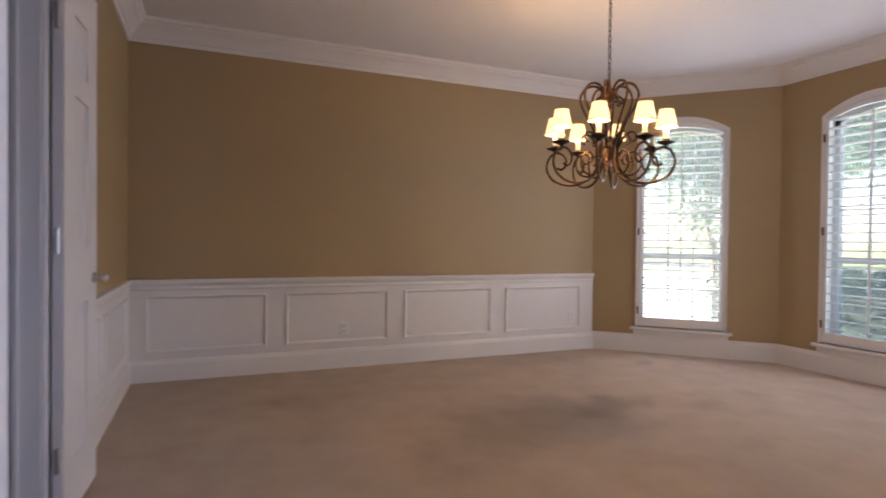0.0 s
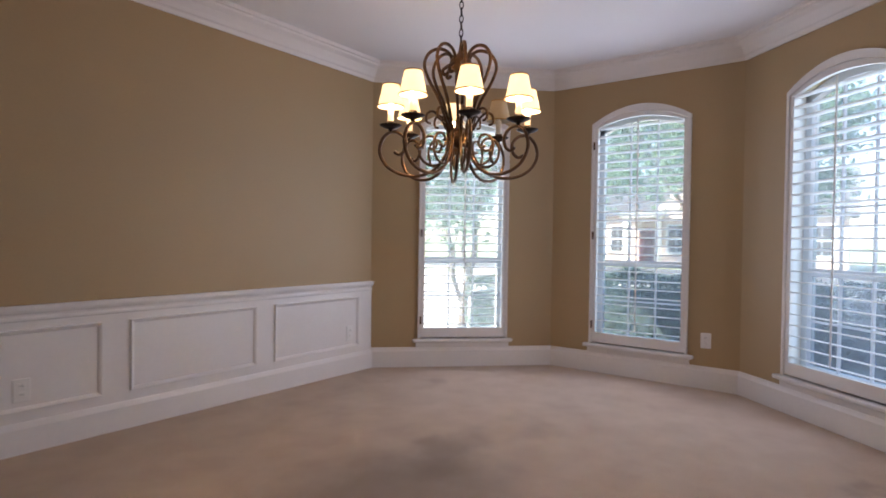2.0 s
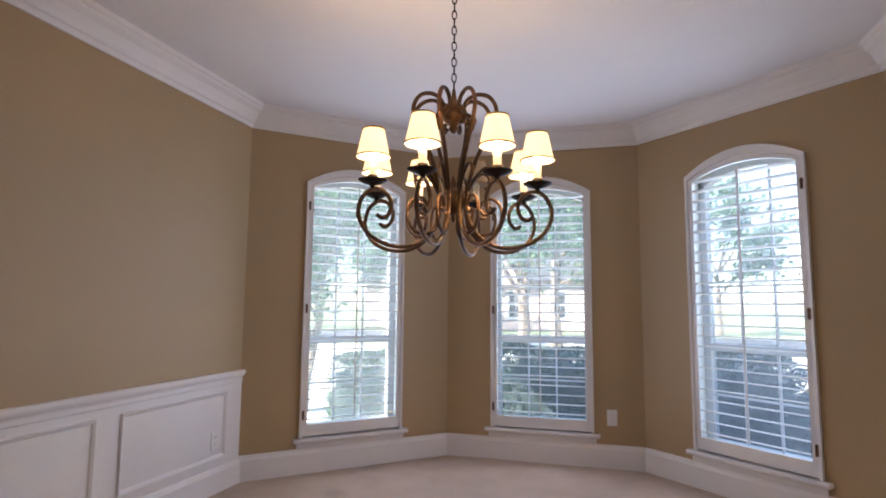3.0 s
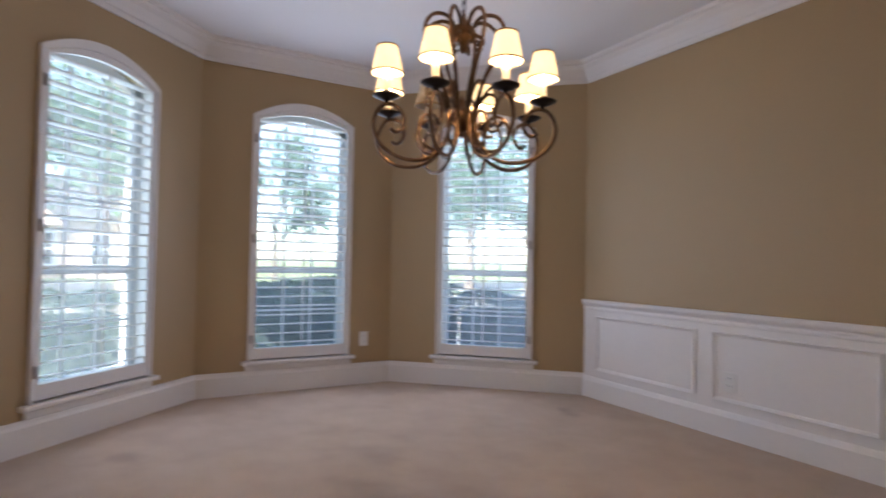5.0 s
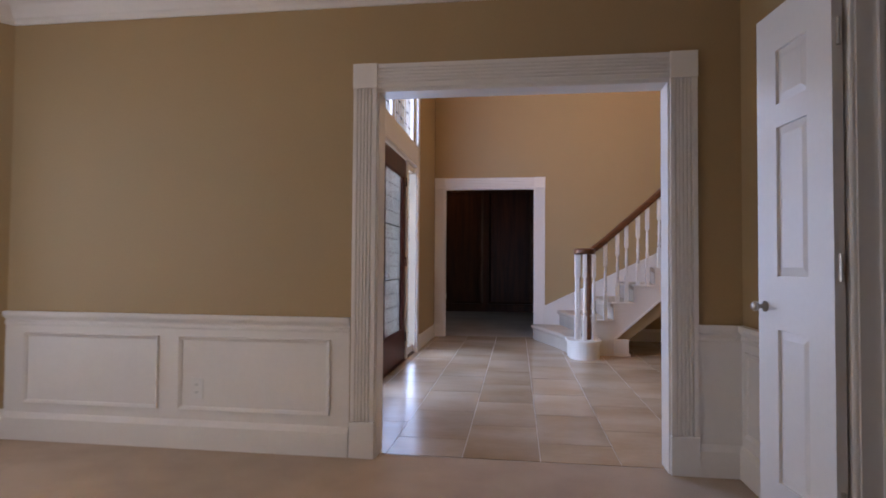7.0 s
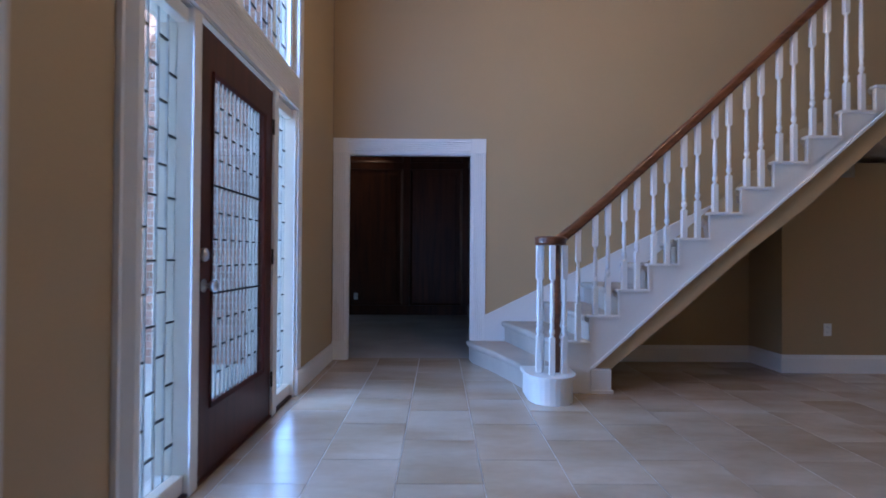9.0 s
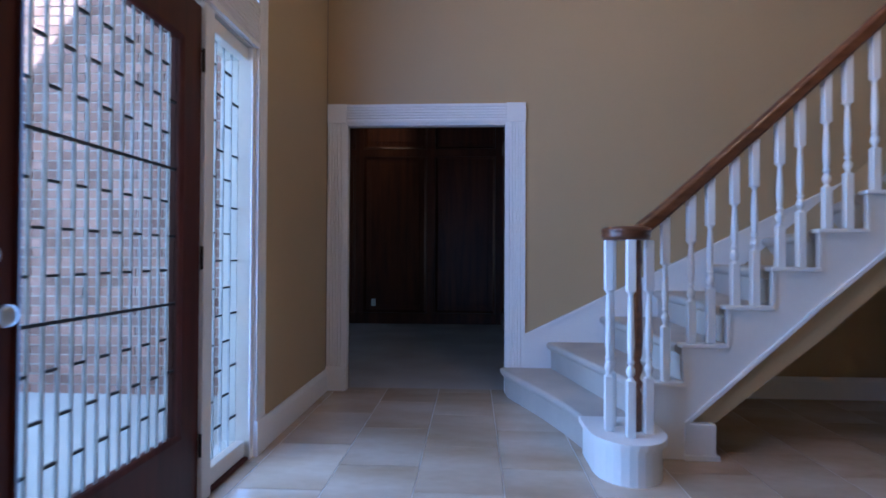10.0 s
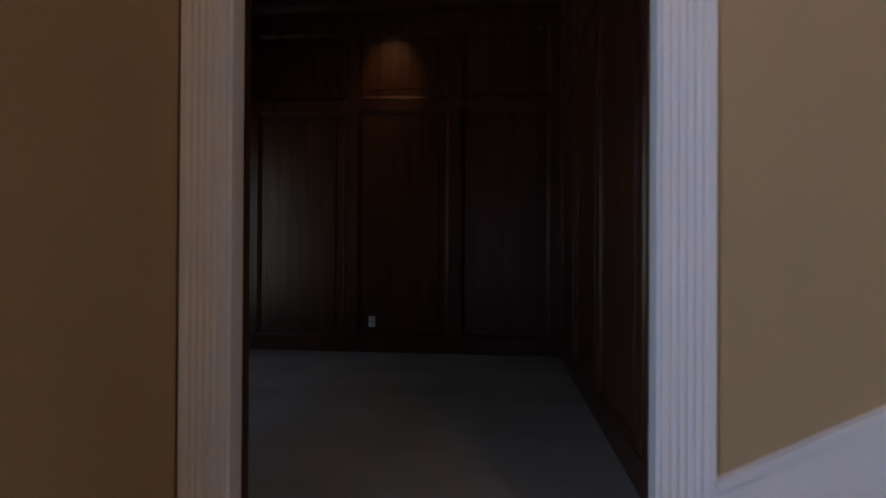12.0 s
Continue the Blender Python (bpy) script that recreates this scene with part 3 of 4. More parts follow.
def sill(m, hole):
    u0, u1, z0 = hole[:3]
    bm = box(bmesh.new(), u0 - 0.058, u1 + 0.058, -0.05, 0.10, z0 - 0.028, z0, 0.006)
    ob = part("window_sill", bm, WHITE)
    ob.matrix_world = m
    tagged(ob, "white painted window sill", "window sill", kind="structure")
    ap = part("apron", cube(u0 - 0.03, u1 + 0.03, -0.016, 0, z0 - 0.072, z0 - 0.028, bevel=0.003), WHITE, ob)
    return ob


for k, (a, b, h) in enumerate(zip(BAY, BAY[1:], holes_bay)):
    m = along(a, b)
    bay_window("window_%d" % (k + 1), m, h)
    shutter(m, h, "white plantation shutter with open louvers on a bay window", k < 2)
    sill(m, h)
    mid = (h[0] + h[1]) / 2
    window_light("window_daylight", m @ Matrix.Translation((mid, -0.06, 1.2)), 0.70, 1.80, 1.69)
    window_light("window_daylight", m @ Matrix.Translation((mid, 0.10, 1.2)), 0.66, 1.80, 1.43, (0.45, 0.74, 1.0))

# ---- foyer floor tiles ----
TX, TY = 0.41, 0.615
made = {}
tiles_root = bpy.data.objects["floor_foyer"]
for i in range(-1, 16):
    x1 = -1.865 - TX * i + 0.002
    for j in range(-1, 9):
        y1 = -0.066 - TY * j + (TY / 2 if i % 2 else 0)
        xa, xb = max(x1 - TX, -8.2), min(x1, -1.61)
        ya, yb = max(y1 - TY, STUDY_Y - 0.098), min(y1, -0.066)
        if xb - xa < 0.03 or yb - ya < 0.03:
            continue
        w, d = round(xb - xa - 0.005, 3), round(yb - ya - 0.005, 3)
        if (w, d) not in made:
            ob = part("tile", box(bmesh.new(), -w / 2, w / 2, -d / 2, d / 2, -0.0012, 0.0008, 0.0), TILE, tiles_root)
            made[w, d] = ob.data
        else:
            ob = new("tile", made[w, d])
            ob.parent = tiles_root
        ob.location = ((xa + xb) / 2, (ya + yb) / 2, 0.0004 * ((i * 7 + j * 3) % 3))

# ---- entry: jambs, sidelights, transom, door ----
ENTRY = along((FRONT_X, -T), (FRONT_X, STUDY_Y))
D0, D1, E0, E1, DTOP = 1.715, 2.835, 1.17, 3.40, 2.13
entry = thing("trim_entry", ENTRY, "white painted entry frame with fluted header", "door frame", kind="structure")
for a, b in ((E0 + 0.001, E0 + 0.05), (D0 - 0.088, D0 - 0.004), (D1 + 0.004, D1 + 0.088), (E1 - 0.05, E1 - 0.001)):
    part("post", cube(a, b, -0.006, 0.17, 0.002, DTOP + 0.02, bevel=0.004), WHITE, entry)
part("header", fluted(box(bmesh.new(), E0 + 0.001, E1 - 0.001, 0.0, 0.17, DTOP + 0.021, 2.41), E0 + 0.001, E1 - 0.001, DTOP + 0.03, 2.40, -0.0005, 0.02, 9, True), WHITE, entry)
part("threshold", cube(E0 + 0.001, E1 - 0.001, 0.0, 0.19, 0.0015, 0.018, bevel=0.004), DOORWOOD, entry)
for a, b in ((E0 - 0.125, E0 - 0.001), (E1 + 0.001, E1 + 0.125)):
    part("casing", fluted(bmesh.new(), a, b, 0.19, 3.3, 0, 0.02, 5), WHITE, entry)
    part("plinth", cube(a - 0.004, b + 0.004, -0.028, 0, 0, 0.19, bevel=0.003), WHITE, entry)
for a, b in ((E0 + 0.001, E0 + 0.07), (2.24, 2.33), (E1 - 0.07, E1 - 0.001)):
    part("transom_post", cube(a, b, 0.03, 0.12, 2.411, 3.299, bevel=0.004), WHITE, entry)
part("transom_sill", cube(E0 + 0.07, E1 - 0.07, 0.03, 0.12, 2.411, 2.45, bevel=0.004), WHITE, entry)
for a, b in ((D0 - 0.55, D0 - 0.088), (D1 + 0.088, D1 + 0.55)):
    part("sidelight_sill", cube(max(a, E0 + 0.05), min(b, E1 - 0.05), 0.02, 0.15, 0.02, 0.10, bevel=0.004), WHITE, entry)
    part("sidelight_head", cube(max(a, E0 + 0.05), min(b, E1 - 0.05), 0.02, 0.15, 2.08, 2.145, bevel=0.004), WHITE, entry)


def leaded(parent, u0, u1, z0, z1, v, cols, step, full=()):
    """A leaded light: rippled glass, grey upright cames and staggered dark cross cames."""
    pane = part("leaded_glass", cube(u0, u1, v, v + 0.006, z0, z1), RIPPLE, parent, "rippled clear leaded glass")
    pane.visible_shadow = False
    w = (u1 - u0) / cols
    for k in range(1, cols):
        part("upright_came", cube(u0 + k * w - 0.0042, u0 + k * w + 0.0042, v - 0.003, v + 0.009, z0, z1), ZINC, pane)
    bm = bmesh.new()
    for k in range(cols):
        z = z0 + step * (0.5 + 0.5 * (k % 2))
        while z < z1 - 0.02:
            box(bm, u0 + k * w + 0.0045, u0 + (k + 1) * w - 0.0045, v - 0.004, v + 0.010, z - 0.0042, z + 0.0042)
            z += step
    for z in full:
        box(bm, u0, u1, v - 0.0045, v + 0.0105, z - 0.005, z + 0.005)
    part("cross_came", bm, LEAD, pane, "dark lead cross bars")
    return pane


leaded(entry, E0 + 0.05, D0 - 0.088, 0.10, 2.08, 0.07, 5, 0.267)
leaded(entry, D1 + 0.088, E1 - 0.05, 0.10, 2.08, 0.07, 5, 0.267)
leaded(entry, E0 + 0.07, 2.24, 2.45, 3.299, 0.07, 9, 0.30)
leaded(entry, 2.33, E1 - 0.07, 2.45, 3.299, 0.07, 9, 0.30)

door = thing("front_door", ENTRY, "dark mahogany front door with leaded glass, closed", "door")
bm = bmesh.new()
G0, G1, GZ0, GZ1 = D0 + 0.165, D1 - 0.165, 0.335, 1.935
for a in ((D0, G0, 0.02, DTOP), (G1, D1, 0.02, DTOP), (G0, G1, 0.02, GZ0), (G0, G1, GZ1, DTOP)):
    box(bm, a[0], a[1], 0.012, 0.057, a[2], a[3])
part("leaf", bm, DOORWOOD, door)
part("glazing_bead", frame_moulding(bmesh.new(), G0 - 0.012, G1 + 0.012, GZ0 - 0.012, GZ1 + 0.012, 0.012, 0.026, 0.012), DOORWOOD, door)
leaded(door, G0, G1, GZ0, GZ1, 0.03, 14, 0.267, (GZ0 + 0.534, GZ0 + 1.068))
knob = [(0.030, 0), (0.032, 0.006), (0.012, 0.010), (0.010, 0.030), (0.022, 0.038), (0.029, 0.052), (0.026, 0.066), (0.012, 0.072)]
bolt = [(0.032, 0), (0.033, 0.01), (0.028, 0.016), (0.012, 0.018), (0.010, 0.022)]
for nm, prof, z in (("knob", knob, 0.915), ("deadbolt", bolt, 1.06)):
    part(nm, lathe(bmesh.new(), prof, 20, Matrix.Translation((D0 + 0.07, 0.012, z)) @ Matrix.Rotation(radians(90), 4, "X")), NICKEL, door, "satin nickel " + nm, True)
for z in (0.25, 1.05, 1.9):
    part("hinge", lathe(bmesh.new(), [(0.007, -0.05), (0.007, 0.05)], 10, Matrix.Translation((D1 + 0.001, 0.002, z))), DARKIRON, door)
window_light("entry_daylight", ENTRY @ Matrix.Translation(((G0 + G1) / 2, 0.018, 1.13)), 0.78, 1.55, 3.6, (0.34, 0.55, 1.0))
for a, b in ((E0 + 0.05, D0 - 0.088), (D1 + 0.088, E1 - 0.05)):
    window_light("sidelight_daylight", ENTRY @ Matrix.Translation(((a + b) / 2, 0.003, 1.09)), b - a - 0.02, 1.9, 4.4, (0.34, 0.55, 1.0))
# fill lamp added outdoors to lift the porch brick, in place of sky light
window_light("porch_fill", ENTRY @ Matrix.Translation((2.28, 2.9, 1.7)), 3.2, 3.0, 33, (0.62, 0.80, 1.0))
for a, b in ((E0 + 0.07, 2.24), (2.33, E1 - 0.07)):
    window_light("transom_daylight", ENTRY @ Matrix.Translation(((a + b) / 2, 0.060, 2.87)), b - a - 0.02, 0.8, 4.4, (0.34, 0.55, 1.0))



# ---- double door leaves in the dining room ----
cased = part("trim_double_door", cube(0.93, 0.945, -0.003, T + 0.003, 0, 2.05), WHITE)
cased.matrix_world = along((W3X, 0), (W3X, W1Y))
tagged(cased, "white painted jambs and casing of a double door", "door casing", kind="structure")
part("jamb", cube(1.605, 1.62, -0.003, T + 0.003, 0, 2.05), WHITE, cased)
part("head", cube(0.945, 1.605, -0.003, T + 0.003, 2.035, 2.05), WHITE, cased)
part("stop", cube(0.945, 0.957, 0.06, 0.075, 0, 2.035), WHITE, cased)
part("stop", cube(1.593, 1.605, 0.06, 0.075, 0, 2.035), WHITE, cased)
for a, b in ((0.845, 0.938), (1.612, 1.705)):
    part("casing", cube(a, b, -0.02, 0, 0, 2.13, bevel=0.006), WHITE, cased)
part("casing", cube(0.938, 1.612, -0.02, 0, 2.042, 2.13, bevel=0.006), WHITE, cased)


def door_leaf(m, label, knob_side=1):
    """A narrow three-panel leaf; x from hinge to knob edge, y the thickness, the room side at y=0."""
    w, h = 0.46, 2.025
    root = thing("panel_door", m, label, "door", "double door leaves")
    pl, pr = 0.135, w - 0.135
    pans = [(pl, pr, 0.20, 0.78), (pl, pr, 0.985, 1.56), (pl, pr, 1.65, 1.86)]
    bm = bmesh.new()
    box(bm, 0, w, 0.012, 0.023, 0.012, h)
    for y0, y1 in ((0.0, 0.012), (0.023, 0.035)):
        box(bm, 0, pl, y0, y1, 0.012, h)
        box(bm, pr, w, y0, y1, 0.012, h)
        z = 0.012
        for a, b, za, zb in pans:
            box(bm, pl, pr, y0, y1, z, za)
            z = zb
        box(bm, pl, pr, y0, y1, z, h)
    part("leaf", bm, WHITE, root)
    for a, b, za, zb in pans:
        bm = bmesh.new()
        i = 0.034
        o = [bm.verts.new((x, 0.0115, z)) for x, z in ((a, za), (b, za), (b, zb), (a, zb))]
        q = [bm.verts.new((x, 0.003, z)) for x, z in ((a + i, za + i), (b - i, za + i), (b - i, zb - i), (a + i, zb - i))]
        for k in range(4):
            bm.faces.new((o[k], o[(k + 1) % 4], q[(k + 1) % 4], q[k]))
        bm.faces.new(q)
        part("raised_panel", bm, WHITE, root)
    part("knob", lathe(bmesh.new(), [(0.022, 0), (0.022, 0.005), (0.008, 0.008), (0.008, 0.026), (0.017, 0.032), (0.021, 0.044), (0.012, 0.054)], 16,
                       Matrix.Translation((w - 0.05, 0, 0.865)) @ Matrix.Rotation(radians(90), 4, "X")), NICKEL, root, "dull nickel knob", True)
    for z in (0.25, 1.02, 1.80):
        part("hinge", lathe(bmesh.new(), [(0.007, -0.045), (0.007, 0.045)], 10, Matrix.Translation((-0.006, 0.018, z))), NICKEL, root)
    return root


def leaf_pose(x, y, a, flip):
    m = Matrix.Translation((x, y, 0)) @ Matrix.Rotation(radians(a), 4, "Z")
    return m @ Matrix.Diagonal((1, -1, 1, 1)) if flip else m


door_leaf(leaf_pose(W3X + 0.066, 0.925, -84, True), "white narrow panelled door leaf swung open against the wall")
door_leaf(leaf_pose(W3X + 0.066, 1.625, 87, False), "white narrow panelled door leaf folded open")


# ---- outlets and switches ----
def outlet(m, label, switch=False):
    root = thing("wall_outlet" if not switch else "light_switch", m, label, "outlet" if not switch else "switch")
    part("plate", cube(-0.036, 0.036, -0.006, 0, -0.058, 0.058, bevel=0.002), PLATE, root)
    if switch:
        part("toggle", cube(-0.006, 0.006, -0.016, -0.006, -0.008, 0.014, bevel=0.001), PLATE, root)
        return root
    for z in (-0.022, 0.022):
        part("receptacle", cube(-0.017, 0.017, -0.0085, -0.006, z - 0.014, z + 0.014, bevel=0.001), PLATE, root)
        for u in (-0.006, 0.006):
            part("slot", cube(u - 0.0012, u + 0.0012, -0.0092, -0.0085, z - 0.004, z + 0.006), SLOT, root)
    return root


N = along((W3X, W1Y), BAY[0])
S = along(BAY[3], (W3X, 0))
outlet(N @ Matrix.Translation((1.545, -0.008, 0.315)), "white duplex outlet in a wainscot panel")
outlet(N @ Matrix.Translation((3.76, -0.008, 0.322)), "white duplex outlet near the bay corner")
outlet(S @ Matrix.Translation((1.20, -0.008, 0.329)), "white duplex outlet in a wainscot panel")
outlet(along(BAY[1], BAY[2]) @ Matrix.Translation((1.27, 0, 0.362)), "white duplex outlet beside a bay window")
outlet(along((W3X, 0), (W3X, W1Y)) @ Matrix.Translation((0.40, 0, 1.21)), "white toggle switch above the wainscot", True)
outlet(along((-6.06, -4.45), (-8.2, -4.45)) @ Matrix.Translation((0.42, 0, 0.40)), "white outlet under the stair")
outlet(along((0.75, STUDY_BACK), (-3.42, STUDY_BACK)) @ Matrix.Translation((2.14, -0.0105, 0.33)), "pale outlet on dark panelling")


# ---- study panelling ----
def panelling(name, p0, p1, stiles, label):
    length = (Vector(p1) - Vector(p0)).length
    root = thing(name, along(p0, p1), label, "wall panelling", kind="structure")
    part("base", cube(0, length, -0.032, 0, 0.0, 0.17, bevel=0.005), WALNUT, root)
    part("mid_rail", cube(0, length, -0.024, 0, 2.62, 2.74, bevel=0.004), WALNUT, root)
    part("top_rail", cube(0, length, -0.024, 0, 3.48, 3.62, bevel=0.004), WALNUT, root)
    part("crown", sweep(bmesh.new(), [(0, 0), (length, 0)], [(o, 3.70 + z) for o, z in CROWN]), WALNUT, root)
    part("frieze", cube(0, length, -0.03, 0, 3.62, 3.71, bevel=0.004), WALNUT, root)
    u = 0.0
    for st in stiles + [length + 0.065]:
        if st <= length:
            part("stile", cube(st - 0.065, st + 0.065, -0.0235, 0, 0.17, 3.48, bevel=0.004), WALNUT, root)
        a, b = u, min(st - 0.065, length)
        for za, zb in ((0.17, 2.62), (2.74, 3.48)):
            if b - a > 0.15:
                part("panel_bead", frame_moulding(bmesh.new(), a, b, za, zb, 0, 0.04, 0.03), WALNUT, root)
                part("field", cube(a + 0.11, b - 0.11, -0.010, 0, za + 0.11, zb - 0.11, bevel=0.006), WALNUT, root)
        u = st + 0.065
    return root


panelling("panelling_back", (0.75, STUDY_BACK), (-3.42, STUDY_BACK), [0.78, 1.91, 3.04, 4.11], "dark walnut raised panelling with a mid rail")
panelling("panelling_west", (-3.42, STUDY_BACK), (-3.42, STUDY_Y - 0.14), [0.06, 1.15, 2.25, 3.35], "dark walnut raised panelling on the side wall")
window_light("study_daylight", along((0.75, STUDY_Y - 0.14), (0.75, STUDY_BACK)) @ Matrix.Translation((2.05, 0.0, 1.4)), 1.6, 1.7, 0.06, (0.85, 0.9, 1.0))

# ---- staircase ----
RISE, YS, YW, STEPS = 0.2016, -3.64, STUDY_Y, 12


def riser_x(n):
    """Foot of the n-th riser at the open side; the treads widen as the stair climbs."""
    k = n - 3
    return -4.06 - 0.2215 * k - 0.0031 * k * k if k > 0 else -4.06 - 0.243 * k


def riser_wall(n):
    return -3.55 - 0.405 * (n - 2) if n > 1 else -3.20


stair = thing("staircase", Matrix(), "white staircase with carpeted treads and turned balusters", "staircase", kind="structure")
for n in range(1, STEPS + 1):
    # tread and riser in carpet, nosing rounded, flaring towards the wall at the foot
    z = RISE * n
    a, b = riser_x(n), riser_x(n + 1)
    fa, fb = riser_wall(n) - a, riser_wall(n + 1) - b
    inner = YS - 0.045
    prof = [(0.0, z - RISE), (0.004, z - 0.062), (0.020, z - 0.055), (0.033, z - 0.042), (0.037, z - 0.026), (0.033, z - 0.011), (0.020, z - 0.002), (0.0, z)]
    bm = bmesh.new()
    lines = []
    curve = [(0.0, 0.0), (0.25, 0.2), (0.5, 0.46), (0.75, 0.78), (0.9, 0.97), (1.0, 1.0)] if n == 1 else [(0.0, 0.0), (1.0, 1.0)]
    for t, f in curve:
        y = inner + (YW + 0.004 - inner) * t
        xo = a + fa * f
        row = [bm.verts.new((xo + o, y, zz)) for o, zz in prof]
        row.append(bm.verts.new((b + fb * t - 0.03, y, z)))
        row.append(bm.verts.new((b + fb * t - 0.03, y, z - RISE)))
        lines.append(row)
    for r, q in zip(lines, lines[1:]):
        for k in range(len(r)):
            bm.faces.new((r[k], r[(k + 1) % len(r)], q[(k + 1) % len(r)], q[k]))
    bm.faces.new(lines[0])
    bm.faces.new(lines[-1])
    part("carpet_step", bm, STAIR_CARPET, stair, "pale beige carpeted step")
# outer stringer, sawtooth over a sloping lower edge
top_x = riser_x(STEPS + 1)
UNDER = [(-4.06, 0.195), (-4.753, 0.825), (-5.808, 1.73), (top_x, 1.73 + (-5.808 - top_x) * 0.88)]
BAND = [(-4.23, 0.185), (-4.818, 0.67), (-5.236, 1.045), (-5.807, 1.49), (top_x, 1.466 + (-5.807 - top_x) * 0.95)]
pts = []
for n in range(2, STEPS + 1):
    pts += [(riser_x(n), RISE * (n - 1) if n > 2 else 0.0), (riser_x(n), RISE * n - 0.018)]
pts += [(top_x, RISE * STEPS - 0.018)] + UNDER[::-1] + [(-4.06, 0.0)]
part("stringer", prism(bmesh.new(), pts, 0.04, "y", YS - 0.04), WHITE, stair)
part("stringer_bead", prism(bmesh.new(), UNDER + [(x, z - 0.026) for x, z in UNDER[::-1]], 0.052, "y", YS - 0.04), WHITE, stair)
# plastered band and soffit under the stringer
part("soffit", prism(bmesh.new(), [(x, z - 0.027) for x, z in UNDER] + BAND[::-1], YW + 0.01 - (YS - 0.045), "y", YS - 0.03), WALL, stair, "tan plastered underside of the stair")
part("post_base", cube(-4.22, -4.062, YS - 0.10, YS + 0.012, 0.0, 0.19, bevel=0.004), WHITE, stair)
part("post_base_shoe", cube(-4.235, -4.055, YS - 0.11, YS + 0.026, 0.0, 0.03, bevel=0.004), WHITE, stair)
for n in range(2, STEPS + 1):
    x = riser_x(n)
    part("tread_return", cube(x + 0.022, riser_x(n + 1) + 0.005, YS - 0.05, YS + 0.022, RISE * n - 0.018, RISE * n + 0.004, bevel=0.004), WHITE, stair)
    part("riser_return", cube(x - 0.012, x + 0.010, YS, YS + 0.008, RISE * (n - 1) + 0.004, RISE * n - 0.018), WHITE, stair)
# wall skirt
k0, k1, rise_w = -3.350, -7.9, 0.493
top1 = 0.472 + (k0 - 0.026 - k1) * rise_w
part("wall_skirt", prism(bmesh.new(), [(k0, 0.19), (k0, 0.44), (k0 - 0.026, 0.466), (k1, top1 - 0.004), (k1, top1 - 0.6), (-4.3, 0.3), (-3.9, 0.1)], 0.020, "y", STUDY_Y), WHITE, stair)
part("skirt_cap", prism(bmesh.new(), [(k0 - 0.002, 0.443), (k0 - 0.026, 0.446), (k1, top1 - 0.024), (k1, top1), (k0 - 0.026, 0.474), (k0 + 0.004, 0.462)], 0.032, "y", STUDY_Y), WHITE, stair)
# rounded starting block with its tread
NX, NY = -3.707, -3.45
half = [(NX + 0.165 * math.cos(t), NY + 0.0 + 0.20 * math.sin(t)) for t in [math.pi * k / 14 for k in range(15)]]
shape = half + [(NX - 0.165, YS - 0.05), (NX + 0.165, YS - 0.05)]
part("starting_block", prism(bmesh.new(), shape, RISE - 0.028, "z", 0.0), WHITE, stair)
lip = [(NX + (x - NX) * 1.13, NY + (y - NY) * 1.13) for x, y in half] + [(NX - 0.187, YS - 0.05), (NX + 0.187, YS - 0.05)]
part("starting_tread", prism(bmesh.new(), lip, 0.030, "z", RISE - 0.028), WHITE, stair)


def baluster_shape(bm, height, block=0.20):
    """Square foot and top, turned middle."""
    h = 0.0205
    box(bm, -h, h, -h, h, 0, block, 0.003)
    prof = [(0.018, block), (0.011, block + 0.012), (0.0205, block + 0.035), (0.021, block + 0.05), (0.012, block + 0.07), (0.018, block + 0.085), (0.013, block + 0.10), (0.0185, block + 0.16), (0.0145, height - 0.31), (0.011, height - 0.265), (0.0195, height - 0.247)]
    lathe(bm, prof, 12)
    box(bm, -h, h, -h, h, height - 0.249, height, 0.003)
    return bm


def rail_z(x):
    """Underside of the handrail."""
    d = max(0.0, -3.825 - x)
    return 1.145 + 0.875 * d + 0.024 * d * d


for n in range(2, STEPS):
    for q in (0.12, 0.56):
        x = riser_x(n) + q * (riser_x(n + 1) - riser_x(n)) - 0.012
        z = RISE * n + 0.004
        if x > -3.92:
            continue
        ob = part("baluster", baluster_shape(bmesh.new(), rail_z(x) - z + 0.004, 0.22 if q < 0.5 else 0.29), WHITE, stair)
        ob.location = (x, YS - 0.012, z)
for k, (dx, dy) in enumerate(((0.085, 0.0), (0.005, 0.10), (-0.10, 0.035), (0.05, -0.09))):
    ob = part("volute_baluster", baluster_shape(bmesh.new(), 1.145 - RISE - 0.002, 0.27), WHITE, stair)
    ob.location = (NX + dx, NY + dy, RISE + 0.002)
newel = [(0.031, 0), (0.034, 0.02), (0.034, 0.18), (0.026, 0.20), (0.038, 0.235), (0.024, 0.26), (0.037, 0.30), (0.039, 0.32), (0.025, 0.345), (0.034, 0.37), (0.039, 0.45), (0.034, 0.70), (0.029, 0.80), (0.036, 0.83), (0.031, 0.945)]
part("newel_post", lathe(bmesh.new(), newel, 16, Matrix.Translation((NX - 0.045, NY - 0.01, RISE + 0.002))), RAILWOOD, stair, "dark turned wooden newel post", True)
cap = [(0.095, 0.0), (0.112, 0.006), (0.118, 0.022), (0.112, 0.032), (0.120, 0.042), (0.118, 0.056), (0.100, 0.066), (0.04, 0.069)]
part("volute", lathe(bmesh.new(), cap, 28, Matrix.Translation((NX, NY, 1.145))), RAILWOOD, stair, "polished wooden handrail volute", True)
bm = bmesh.new()
rprof = [(1.15 * o, 1.15 * z) for o, z in [(-0.03, 0.0), (0.03, 0.0), (0.034, 0.014), (0.028, 0.024), (0.036, 0.036), (0.030, 0.054), (0.0, 0.064), (-0.030, 0.054), (-0.036, 0.036), (-0.028, 0.024), (-0.034, 0.014)]]
